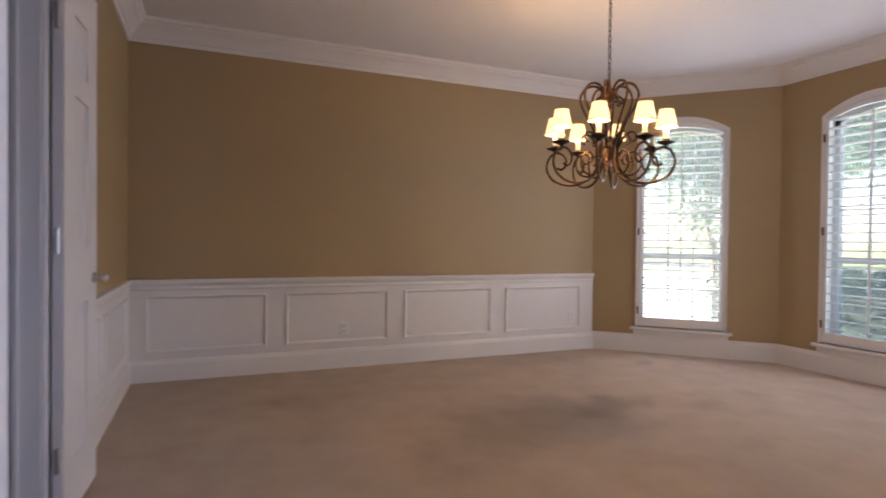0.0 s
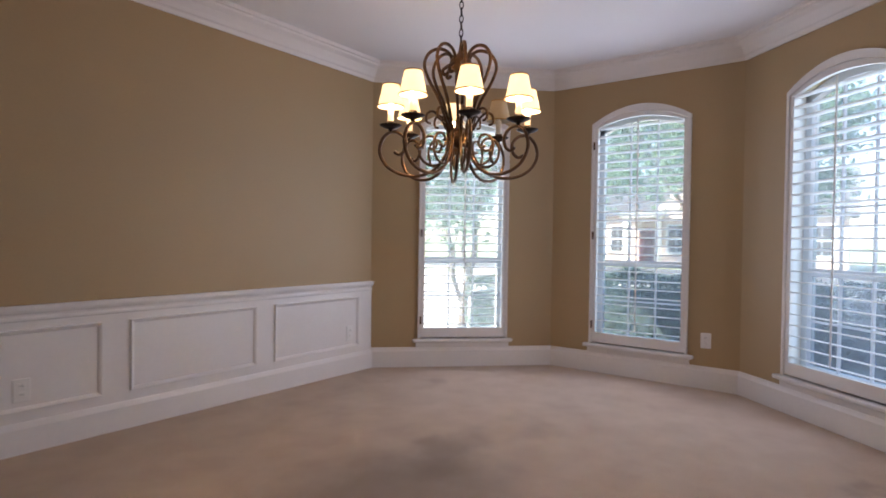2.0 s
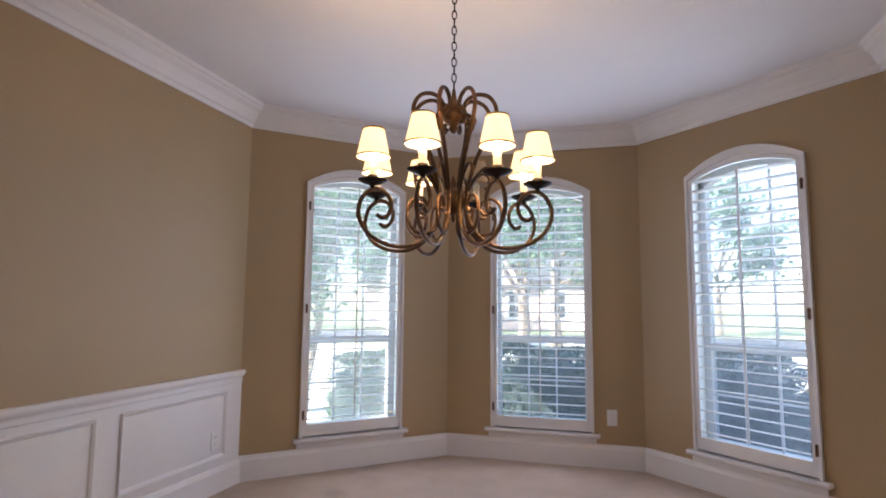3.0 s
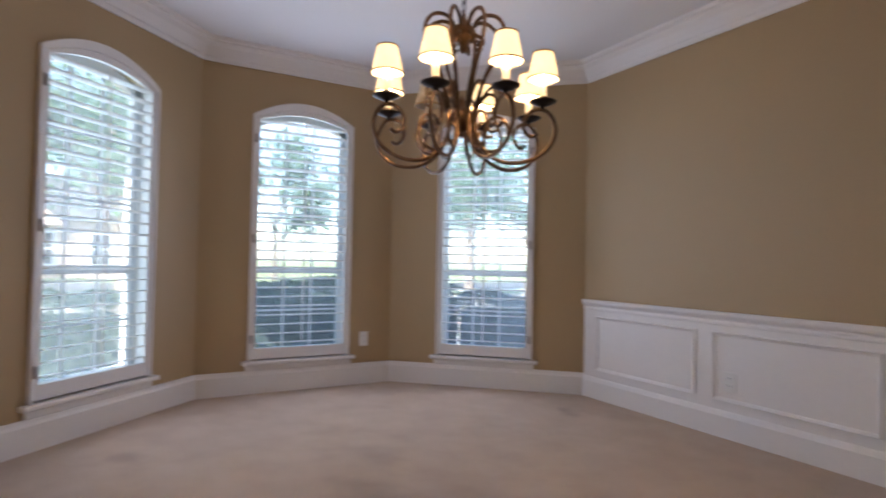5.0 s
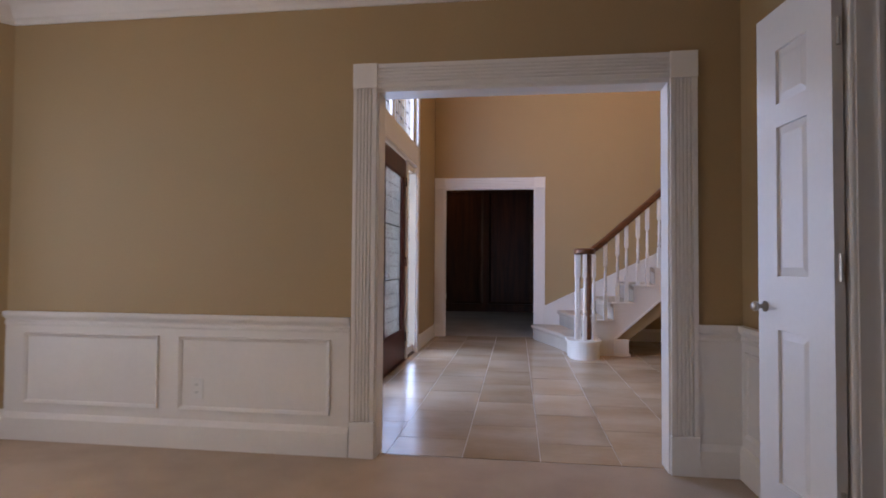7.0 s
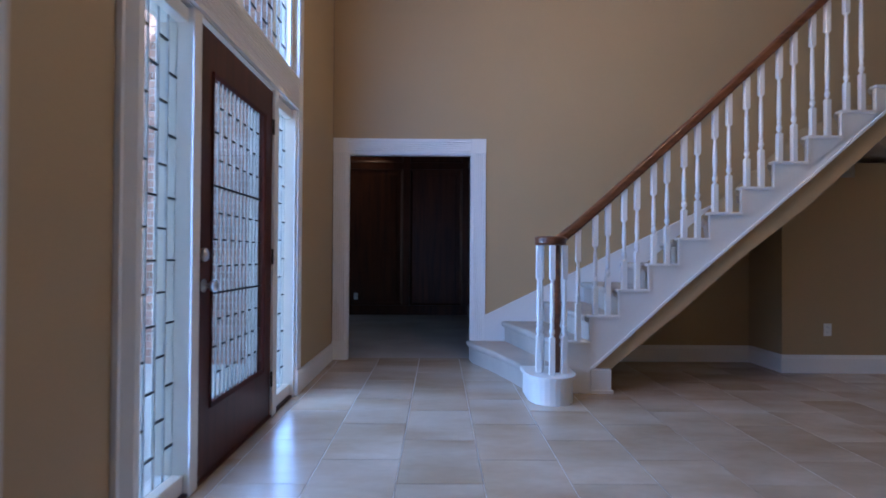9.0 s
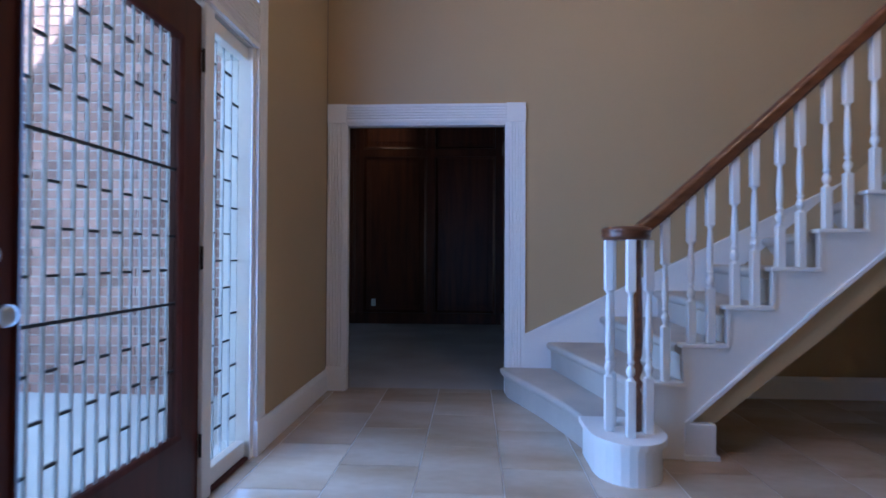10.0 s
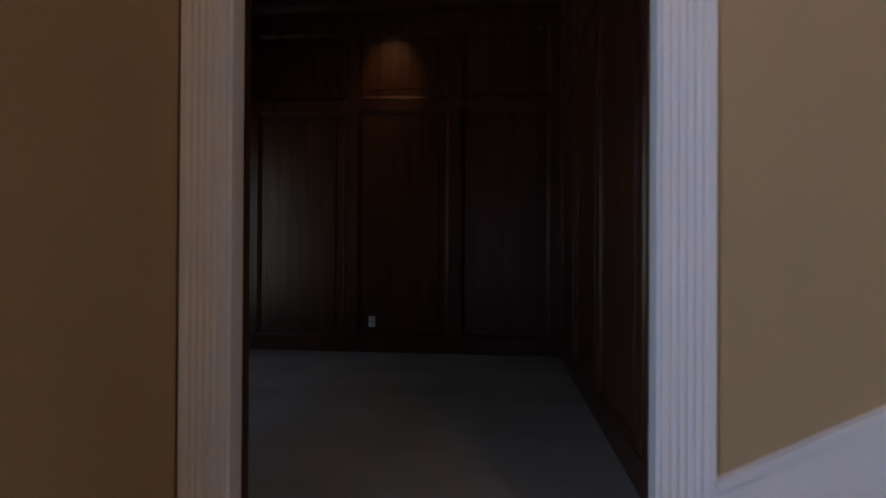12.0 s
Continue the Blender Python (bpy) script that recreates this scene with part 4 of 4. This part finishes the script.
line = [(NX, NY - 0.05, 1.145), (-3.79, YS + 0.035, 1.147), (-3.85, YS - 0.003, 1.182)] + [(x, YS - 0.012, rail_z(x)) for x in (-3.95, -4.2, -4.5, -5.0, -5.5, -6.0, -6.3)]
rows = []
for i, q in enumerate(line):
    p, nx = Vector(line[max(i - 1, 0)]), Vector(line[min(i + 1, len(line) - 1)])
    d = (nx - p).normalized()
    side = d.cross(Vector((0, 0, 1))).normalized()
    up = side.cross(d)
    rows.append([bm.verts.new(Vector(q) + side * o + up * z) for o, z in rprof])
for r, q in zip(rows, rows[1:]):
    for k in range(len(r)):
        bm.faces.new((r[k], r[(k + 1) % len(r)], q[(k + 1) % len(r)], q[k]))
bm.faces.new(rows[0])
bm.faces.new(rows[-1])
part("handrail", bm, RAILWOOD, stair, "reddish brown wooden handrail", True)


# ---- dining chandelier ----
CX, CY = -1.377, 1.962
chand = thing("chandelier", Matrix.Translation((CX, CY, -0.026)), "bronze scrolled iron chandelier, eight cream shades, one unlit", "chandelier")
part("canopy", lathe(bmesh.new(), [(0.02, 2.53), (0.05, 2.545), (0.065, 2.57), (0.068, CEIL_Z + 0.026)], 24), DARKIRON, chand, "", True)
bm = bmesh.new()
z, k = 2.03, 0
while z < 2.545:
    m = Matrix.Translation((0, 0, z)) @ Matrix.Rotation(radians(90 * (k % 2) + 20), 4, "Z")
    ringp = [m @ Vector((0.0085 * math.cos(t), 0, 0.019 * math.sin(t))) for t in [2 * math.pi * i / 12 for i in range(13)]]
    tube(bm, ringp, 0.0026, 5)
    z += 0.0315
    k += 1
part("chain", bm, DARKIRON, chand, "dark iron chain", True)
part("hub", lathe(bmesh.new(), [(0.006, 2.015), (0.010, 1.985), (0.016, 1.965), (0.042, 1.945), (0.052, 1.925), (0.050, 1.90), (0.030, 1.885), (0.014, 1.872), (0.020, 1.86), (0.006, 1.845)][::-1], 20), BRONZE, chand, "", True)
part("centre_body", lathe(bmesh.new(), [(0.003, 1.505), (0.009, 1.518), (0.007, 1.532), (0.030, 1.545), (0.048, 1.57), (0.050, 1.60), (0.036, 1.622), (0.012, 1.636), (0.014, 1.65), (0.009, 1.664), (0.003, 1.682)], 18), BRONZE, chand, "", True)
ARM = [(0.055, 1.875), (0.075, 1.868), (0.082, 1.888), (0.062, 1.905), (0.040, 1.925), (0.052, 1.965), (0.092, 1.984), (0.140, 1.968), (0.166, 1.915), (0.146, 1.845), (0.095, 1.75), (0.065, 1.66), (0.052, 1.58), (0.066, 1.50), (0.115, 1.435), (0.185, 1.405), (0.265, 1.41), (0.33, 1.445), (0.363, 1.505), (0.352, 1.565), (0.315, 1.60), (0.272, 1.595), (0.245, 1.56), (0.25, 1.52), (0.275, 1.50), (0.298, 1.512)]
SCROLL = [(0.060, 1.52), (0.075, 1.475), (0.12, 1.452), (0.168, 1.475), (0.185, 1.53), (0.165, 1.575), (0.125, 1.585), (0.104, 1.555), (0.118, 1.528), (0.142, 1.535)]
LEAFY = [(0.062, 1.62), (0.085, 1.665), (0.12, 1.70), (0.150, 1.69), (0.153, 1.655), (0.132, 1.645)]
first = None
for k in range(8):
    ang = radians(45 * k - 3)
    rot = Matrix.Rotation(ang, 4, "Z")
    if first is None:
        arm = part("arm", tube(bmesh.new(), smooth_line([(r, 0, z) for r, z in ARM], 4), 0.0078, 8), BRONZE, chand, "", True)
        sc = part("scroll", tube(tube(bmesh.new(), smooth_line([(r, 0.004, z) for r, z in SCROLL], 4), 0.0062, 7), smooth_line([(r, -0.003, z) for r, z in LEAFY], 4), 0.006, 7), BRONZE, chand, "", True)
        dish = part("drip_dish", lathe(bmesh.new(), [(0.008, 1.600), (0.010, 1.612), (0.030, 1.618), (0.050, 1.628), (0.051, 1.632), (0.030, 1.628), (0.018, 1.634), (0.018, 1.648)], 20, Matrix.Translation((0.315, 0, 0))), DARKIRON, chand, "", True)
        cand = part("candle_sleeve", lathe(bmesh.new(), [(0.0135, 1.648), (0.0135, 1.715)], 14, Matrix.Translation((0.315, 0, 0))), CANDLE, chand, "cream candle sleeve", True)
        bulb = part("bulb", lathe(bmesh.new(), [(0.007, 1.716), (0.013, 1.74), (0.012, 1.76), (0.003, 1.785)], 12, Matrix.Translation((0.315, 0, 0))), BULB, chand, "lit candle bulb", True)
        bm = bmesh.new()
        seg = 24
        loops = []
        for r, z in ((0.059, 1.712), (0.037, 1.814), (0.0355, 1.814), (0.0575, 1.712)):
            loops.append([bm.verts.new((0.315 + r * math.cos(2 * math.pi * i / seg), r * math.sin(2 * math.pi * i / seg), z)) for i in range(seg)])
        for a, b in zip(loops, loops[1:] + loops[:1]):
            for i in range(seg):
                bm.faces.new((a[i], a[(i + 1) % seg], b[(i + 1) % seg], b[i]))
        shade = part("shade", bm, SHADE, chand, "cream fabric shade, lit", True)
        trims = []
        for r, z in ((0.0597, 1.7145), (0.0377, 1.813)):
            bm = tube(bmesh.new(), [(0.315 + r * math.cos(2 * math.pi * i / seg), r * math.sin(2 * math.pi * i / seg), z) for i in range(seg + 1)], 0.003, 6)
            trims.append(part("shade_trim", bm, GOLDTRIM, chand, "gold braid", True))
        first = (arm, sc, dish, cand, bulb, shade, *trims)
        for o in first:
            o.matrix_local = rot
    else:
        for o in first:
            c = new(o.name.split(".")[0], o.data)
            c.parent = chand
            c.matrix_local = rot
            if "label" in o:
                c["label"] = o["label"]
    if k:
        bulb_light("bulb_light", (CX + 0.315 * math.cos(ang), CY + 0.315 * math.sin(ang), 1.775), 0.39)

# the bulb of one arm is out
for o, mat in ((shade, SHADE_OFF), (cand, PLATE), (bulb, PLATE)):
    o.data = o.data.copy()
    o.data.materials[0] = mat
shade["label"], cand["label"], bulb["label"] = "cream fabric shade, unlit", "cream candle sleeve, unlit", "dark candle bulb"

# ---- foyer lantern, high up ----
LX, LY = -4.2, -2.5
lant = thing("foyer_chandelier", Matrix.Translation((LX, LY, 0)), "bronze foyer chandelier hanging high with lit bulbs", "chandelier")
part("stem", lathe(bmesh.new(), [(0.004, 2.86), (0.02, 2.885), (0.03, 2.91), (0.012, 2.94), (0.01, 3.5), (0.01, FOYER_Z)], 12), BRONZE, lant, "", True)
for k in range(6):
    rot = Matrix.Rotation(radians(60 * k + 15), 4, "Z")
    o = part("arm", tube(bmesh.new(), smooth_line([(0.01, 0, 3.10), (0.10, 0, 3.0), (0.24, 0, 2.98), (0.33, 0, 3.06), (0.34, 0, 3.14)], 4), 0.009, 7), BRONZE, lant, "", True)
    o.matrix_local = rot
    o = part("candle_sleeve", lathe(bmesh.new(), [(0.03, 3.13), (0.032, 3.145), (0.013, 3.15), (0.013, 3.25)], 12, Matrix.Translation((0.34, 0, 0))), CANDLE, lant, "", True)
    o.matrix_local = rot
    o = part("bulb", lathe(bmesh.new(), [(0.007, 3.25), (0.014, 3.28), (0.012, 3.30), (0.003, 3.325)], 10, Matrix.Translation((0.34, 0, 0))), BULB, lant, "", True)
    o.matrix_local = rot
bulb_light("foyer_bulb_light", (LX, LY, 3.42), 11, 0.12, (1.0, 0.66, 0.36))

# ---- outdoors ----
ground = part("ground", prism(bmesh.new(), [(-300, -300), (600, -300), (600, 600), (-300, 600)], 0.2, "z", -0.55), GRASS)
tagged(ground, "mown green lawn reaching the horizon", "lawn", kind="structure")
# driveway spread over the lawn; its pale colour imitates glaring, overexposed ground
drive = part("driveway", prism(bmesh.new(), [(4.6, -12), (17, -12), (17, 60), (2.9, 60), (2.9, 4.9), (4.6, 4.9)], 0.02, "z", -0.35), CONCRETE)
tagged(drive, "pale concrete driveway, widened to stand for overexposed ground", "driveway", kind="structure")
road = part("road", prism(bmesh.new(), [(22, -200), (29, -200), (29, 200), (22, 200)], 0.012, "z", -0.35), ASPHALT)
tagged(road, "grey asphalt street", "road", kind="structure")
walkway = part("pavement", prism(bmesh.new(), [(19.5, -200), (21, -200), (21, 200), (19.5, 200)], 0.03, "z", -0.35), CONCRETE)
tagged(walkway, "pale concrete sidewalk", "sidewalk", kind="structure")
porch = part("porch_floor", prism(bmesh.new(), [(FRONT_X + 0.185, -4.86), (2.2, -4.86), (2.2, -1.2), (0.9, -0.6), (FRONT_X + 0.185, -0.135)], 0.4, "z", -0.42), CONCRETE)
tagged(porch, "pale concrete porch floor", "porch", kind="structure")

# porch brickwork
bm = bmesh.new()
course, blen, gap = 0.076, 0.212, 0.011
row = 0
z = -0.02
while z < 4.4:
    x = FRONT_X + 0.19 - (blen / 2 if row % 2 else 0)
    while x < 1.25:
        a, b = max(x, FRONT_X + 0.19), min(x + blen - gap, 1.25)
        if b - a > 0.03:
            d = -4.835 + random.uniform(-0.003, 0.003)
            vs = [bm.verts.new(q) for q in ((a, d, z), (b, d, z), (b, d, z + course - gap), (a, d, z + course - gap), (a, -4.86, z), (b, -4.86, z), (b, -4.86, z + course - gap), (a, -4.86, z + course - gap))]
            for f in ((0, 1, 2, 3), (0, 4, 5, 1), (1, 5, 6, 2), (2, 6, 7, 3), (3, 7, 4, 0)):
                bm.faces.new([vs[i] for i in f])
        x += blen
    z += course
    row += 1
mortar = part("wall_porch_brick", cube(FRONT_X + 0.185, 1.25, -4.97, -4.845, -0.4, 4.4), MORTAR)
tagged(mortar, "red brick porch wall with pale mortar", "brick wall", kind="structure")
br = part("brick_course", bm, BRICK, mortar)
br["kind"] = "stuff"


def leaf_quads(bm, centres, size, rnd):
    """Small bent leaves turned every way."""
    for c in centres:
        s = size * rnd.uniform(0.6, 1.3)
        u = Vector((rnd.gauss(0, 1), rnd.gauss(0, 1), rnd.gauss(0, 1))).normalized()
        v = u.orthogonal().normalized()
        v = (Matrix.Rotation(rnd.uniform(0, 6.28), 3, u) @ v)
        w = u.cross(v)
        p = [c - v * s, c + w * s * 0.42 + u * s * 0.1, c + v * s, c - w * s * 0.42 + u * s * 0.1]
        bm.faces.new([bm.verts.new(q) for q in p])


def mesh_leaves(name, centres, size, rnd, material, parent=None):
    bm = bmesh.new()
    leaf_quads(bm, centres, size, rnd)
    me = bpy.data.meshes.new(name)
    bm.to_mesh(me)
    bm.free()
    me.materials.append(material)
    ob = new(name, me)
    ob.parent = parent
    return ob


def hedge(p0, p1, width, top, seed, label):
    """A clipped hedge: twiggy core under a skin of leaves."""
    rnd = random.Random(seed)
    a, b = Vector((*p0, 0)), Vector((*p1, 0))
    d = (b - a).normalized()
    s = Vector((d.y, -d.x, 0))
    length = (b - a).length
    root = thing("hedge", Matrix.Translation((a.x, a.y, -0.36)), label, "hedge", "clipped hedges")
    bm = bmesh.new()
    for k in range(int(length * 9)):
        base = d * rnd.uniform(0.1, length - 0.1) + s * rnd.uniform(-0.15, 0.15)
        tip = base + d * rnd.uniform(-0.25, 0.25) + s * rnd.uniform(-0.5, 0.5) * width * 0.8 + Vector((0, 0, (top + 0.36) * rnd.uniform(0.7, 0.95)))
        tube(bm, [base, (base + tip) / 2 + s * 0.04, tip], 0.008, 4, [1, 0.7, 0.35])
    part("stem", bm, BARK, root)
    w, h = width * 0.36, top + 0.20
    low = [d * 0.05 + s * w, d * 0.05 - s * w, d * (length - 0.05) - s * w, d * (length - 0.05) + s * w]
    bm = bmesh.new()
    v0 = [bm.verts.new(q + Vector((0, 0, 0.06))) for q in low]
    v1 = [bm.verts.new(q * 1.0 + Vector((0, 0, h))) for q in low]
    bm.faces.new(v0)
    bm.faces.new(v1)
    for k in range(4):
        bm.faces.new((v0[k], v0[(k + 1) % 4], v1[(k + 1) % 4], v1[k]))
    part("inner_foliage", bm, INNERHEDGE, root)
    pts = []
    for k in range(int(length * 5600)):
        x, y = rnd.uniform(0, length), rnd.uniform(-0.5, 0.5)
        lump = 0.07 * noise.noise((a + d * x) * 2.1 + s * y) + 0.03 * noise.noise((a + d * x) * 6.5)
        if rnd.random() < 0.5:
            z, y = (top + 0.36) + lump * 1.3 - abs(rnd.gauss(0, 0.05)) - 0.25 * (2 * y) ** 6, y * width
        else:
            z, y = rnd.uniform(0.05, top + 0.36), math.copysign(max(0.0, width / 2 + lump - abs(rnd.gauss(0, 0.11))), y)
        pts.append(d * x + s * y + Vector((0, 0, z)))
    mesh_leaves("foliage", pts, 0.024, rnd, HEDGELEAF, root)
    return root


hedge((2.25, 3.0), (2.25, -0.1), 0.8, 0.78, 3, "dense dark green clipped hedge below the bay")
hedge((2.0, -0.1), (0.9, -1.3), 0.8, 0.66, 5, "dense dark green clipped hedge at the porch")
hedge((2.1, 4.15), (2.3, 3.1), 0.8, 0.66, 8, "loose green hedge beside the tree")


def tree(x, y, height, spread, trunks, leaves, size, seed, label, crown_low=0.4):
    """Tapered stems that fork into limbs, and a loose crown with gaps."""
    rnd = random.Random(seed)
    root = thing("tree", Matrix.Translation((x, y, -0.36)), label, "tree")
    bm = bmesh.new()
    tips = []
    for t in range(trunks):
        a = 6.283 * t / trunks + rnd.uniform(-0.4, 0.4)
        lean = Vector((math.cos(a), math.sin(a), 0)) * (0.30 if trunks > 1 else 0.05)
        r = 0.038 if trunks > 1 else 0.022 * height
        p = [Vector((0, 0, 0)) + lean * 0.15]
        for k in range(1, 6):
            f = k / 5
            p.append(lean * f * height * 0.35 + Vector((rnd.uniform(-0.06, 0.06), rnd.uniform(-0.06, 0.06), height * (crown_low + 0.12) * f)))
        tube(bm, p, r, 8, [1.25, 1.0, 0.9, 0.82, 0.75, 0.6])
        for q in range(7):
            st = p[rnd.choice((3, 4, 5, 5))]
            aa = rnd.uniform(0, 6.283)
            end = st + Vector((math.cos(aa) * spread * rnd.uniform(0.4, 0.9), math.sin(aa) * spread * rnd.uniform(0.4, 0.9), height * rnd.uniform(0.1, 0.42)))
            m1 = (st + end) / 2 + Vector((rnd.uniform(-0.2, 0.2), rnd.uniform(-0.2, 0.2), 0.15 * height * rnd.random()))
            br = smooth_line([st, m1, end], 4)
            tube(bm, br, r * 0.45, 6, [1 - 0.8 * i / (len(br) - 1) for i in range(len(br))])
            tips += [end, m1, (m1 + end) / 2]
            for e in range(3):
                tw = end + Vector((rnd.gauss(0, 0.3), rnd.gauss(0, 0.3), rnd.gauss(0.1, 0.25))) * spread * 0.5
                tube(bm, [m1.lerp(end, 0.4 + 0.2 * e), (end + tw) / 2, tw], r * 0.16, 5, [1, 0.7, 0.3])
                tips.append(tw)
    part("trunk", bm, BARK, root, "grey-brown bark")
    pts = []
    while len(pts) < leaves:
        c = rnd.choice(tips)
        rad = spread * rnd.uniform(0.12, 0.30)
        for k in range(22):
            q = c + Vector((rnd.gauss(0, 1), rnd.gauss(0, 1), rnd.gauss(0, 0.8))) * rad * 0.6
            if q.z > height * crown_low * 0.8:
                pts.append(q)
    mesh_leaves("crown", pts, size, rnd, LEAF, root)
    return root


tree(3.9, 5.6, 3.7, 1.55, 5, 10000, 0.052, 11, "multi-stemmed garden tree with light green leaves", 0.46)
tree(9.0, 3.2, 6.5, 3.0, 1, 8000, 0.095, 12, "broad green front yard tree", 0.30)
tree(8.5, -6.2, 6.0, 2.6, 1, 7000, 0.095, 13, "leafy green front yard tree", 0.34)
tree(15.0, 8.2, 8.0, 3.6, 1, 7000, 0.125, 14, "tall green tree across the lawn", 0.36)
tree(16.0, 3.0, 8.0, 3.6, 1, 8000, 0.125, 15, "tall green tree near the street", 0.34)
tree(16.0, -9.0, 8.0, 3.6, 1, 5200, 0.13, 16, "tall green tree near the street", 0.30)
tree(32.0, 24.0, 9.0, 4.5, 1, 4200, 0.19, 17, "distant green tree across the street", 0.28)
tree(33.0, -5.0, 9.0, 4.5, 1, 4200, 0.19, 18, "distant green tree across the street", 0.28)
tree(30.5, 14.0, 9.0, 4.5, 1, 4200, 0.19, 19, "distant green tree across the street", 0.28)



def far_house(x, y0, y1, label):
    """A brick house over the street: walls with window recesses, gabled roof, dormer gable, door."""
    root = thing("house", Matrix.Translation((x, y0, -0.36)), label, "house")
    w, d, h = y1 - y0, 9.0, 3.4
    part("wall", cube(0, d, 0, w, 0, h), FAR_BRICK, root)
    bm = prism(bmesh.new(), [(-0.6, h), (d / 2, h + 3.2), (d + 0.6, h)], w + 1.0, "y", -0.5)
    part("roof", bm, ASPHALT, root, "grey shingled roof")
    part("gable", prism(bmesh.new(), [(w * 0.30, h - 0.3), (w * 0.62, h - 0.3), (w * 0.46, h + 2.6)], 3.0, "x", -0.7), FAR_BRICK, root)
    for u in (0.07, 0.20, 0.36, 0.52, 0.74, 0.88):
        at, wd = u * w, 0.55
        win = part("window", cube(-0.10, 0.02, at - wd - 0.12, at + wd + 0.12, 0.75, 2.75), SASH, root)
        for k in (0, 1):
            for z in (0.87, 1.80):
                part("pane", cube(-0.13, -0.09, at - wd + k * wd + 0.03, at - wd + (k + 1) * wd - 0.03, z, z + 0.83), SLOT, win, "dark window pane")
    part("door", cube(-0.12, 0.02, w * 0.63 - 0.5, w * 0.63 + 0.5, 0.0, 2.3), DOORWOOD, root)
    for u in (0.57, 0.69):
        part("porch_column", cube(-1.3, -1.0, w * u - 0.15, w * u + 0.15, 0, h - 0.2), WHITE, root)
    part("porch_roof", cube(-1.5, 0.0, w * 0.55, w * 0.71, h - 0.2, h + 0.15), WHITE, root)
    return root


far_house(36.0, 1.0, 19.0, "pinkish brick house with white windows and grey roof")

# strap-leaved plant at the foot of the garden tree
rnd = random.Random(4)
bm = bmesh.new()
for k in range(46):
    a, ln = rnd.uniform(0, 6.283), rnd.uniform(0.5, 0.95)
    out = rnd.uniform(0.15, 0.55)
    side = Vector((-math.sin(a), math.cos(a), 0)) * 0.022
    p = [Vector((math.cos(a) * out * f, math.sin(a) * out * f, ln * (f - 0.35 * f * f * out * 2))) for f in (0, 0.35, 0.7, 1.0)]
    wd = (0.7, 1.0, 0.7, 0.05)
    vs = [(bm.verts.new(q - side * w), bm.verts.new(q + side * w + Vector((0, 0, 0.004)))) for q, w in zip(p, wd)]
    for u, v in zip(vs, vs[1:]):
        bm.faces.new((u[0], u[1], v[1], v[0]))
plant = part("strap_leaf_plant", bm, LEAF)
plant.location = (2.75, 4.45, -0.35)
tagged(plant, "clump of long strappy green leaves", "plant")

# recessed lamp that washes one study panel
can = thing("recessed_light", Matrix.Translation((-1.60, -8.70, 3.858)), "small recessed ceiling lamp washing a study panel", "ceiling light")
part("trim_ring", lathe(bmesh.new(), [(0.05, -0.006), (0.075, -0.004), (0.075, 0.0), (0.05, 0.0)], 20), WHITE, can)
part("lamp", lathe(bmesh.new(), [(0.045, -0.004), (0.02, -0.008)], 16), CANDLE, can, "lit warm lamp")
spot = new("panel_wash", bpy.data.lights.new("panel_wash", "SPOT"))
spot.data.energy, spot.data.spot_size, spot.data.spot_blend, spot.data.shadow_soft_size, spot.data.color = 4.55, radians(46), 1.0, 0.03, (1.0, 0.62, 0.32)
spot.matrix_world = look((-1.60, -8.70, 3.83), (-1.57, -9.34, 2.93))
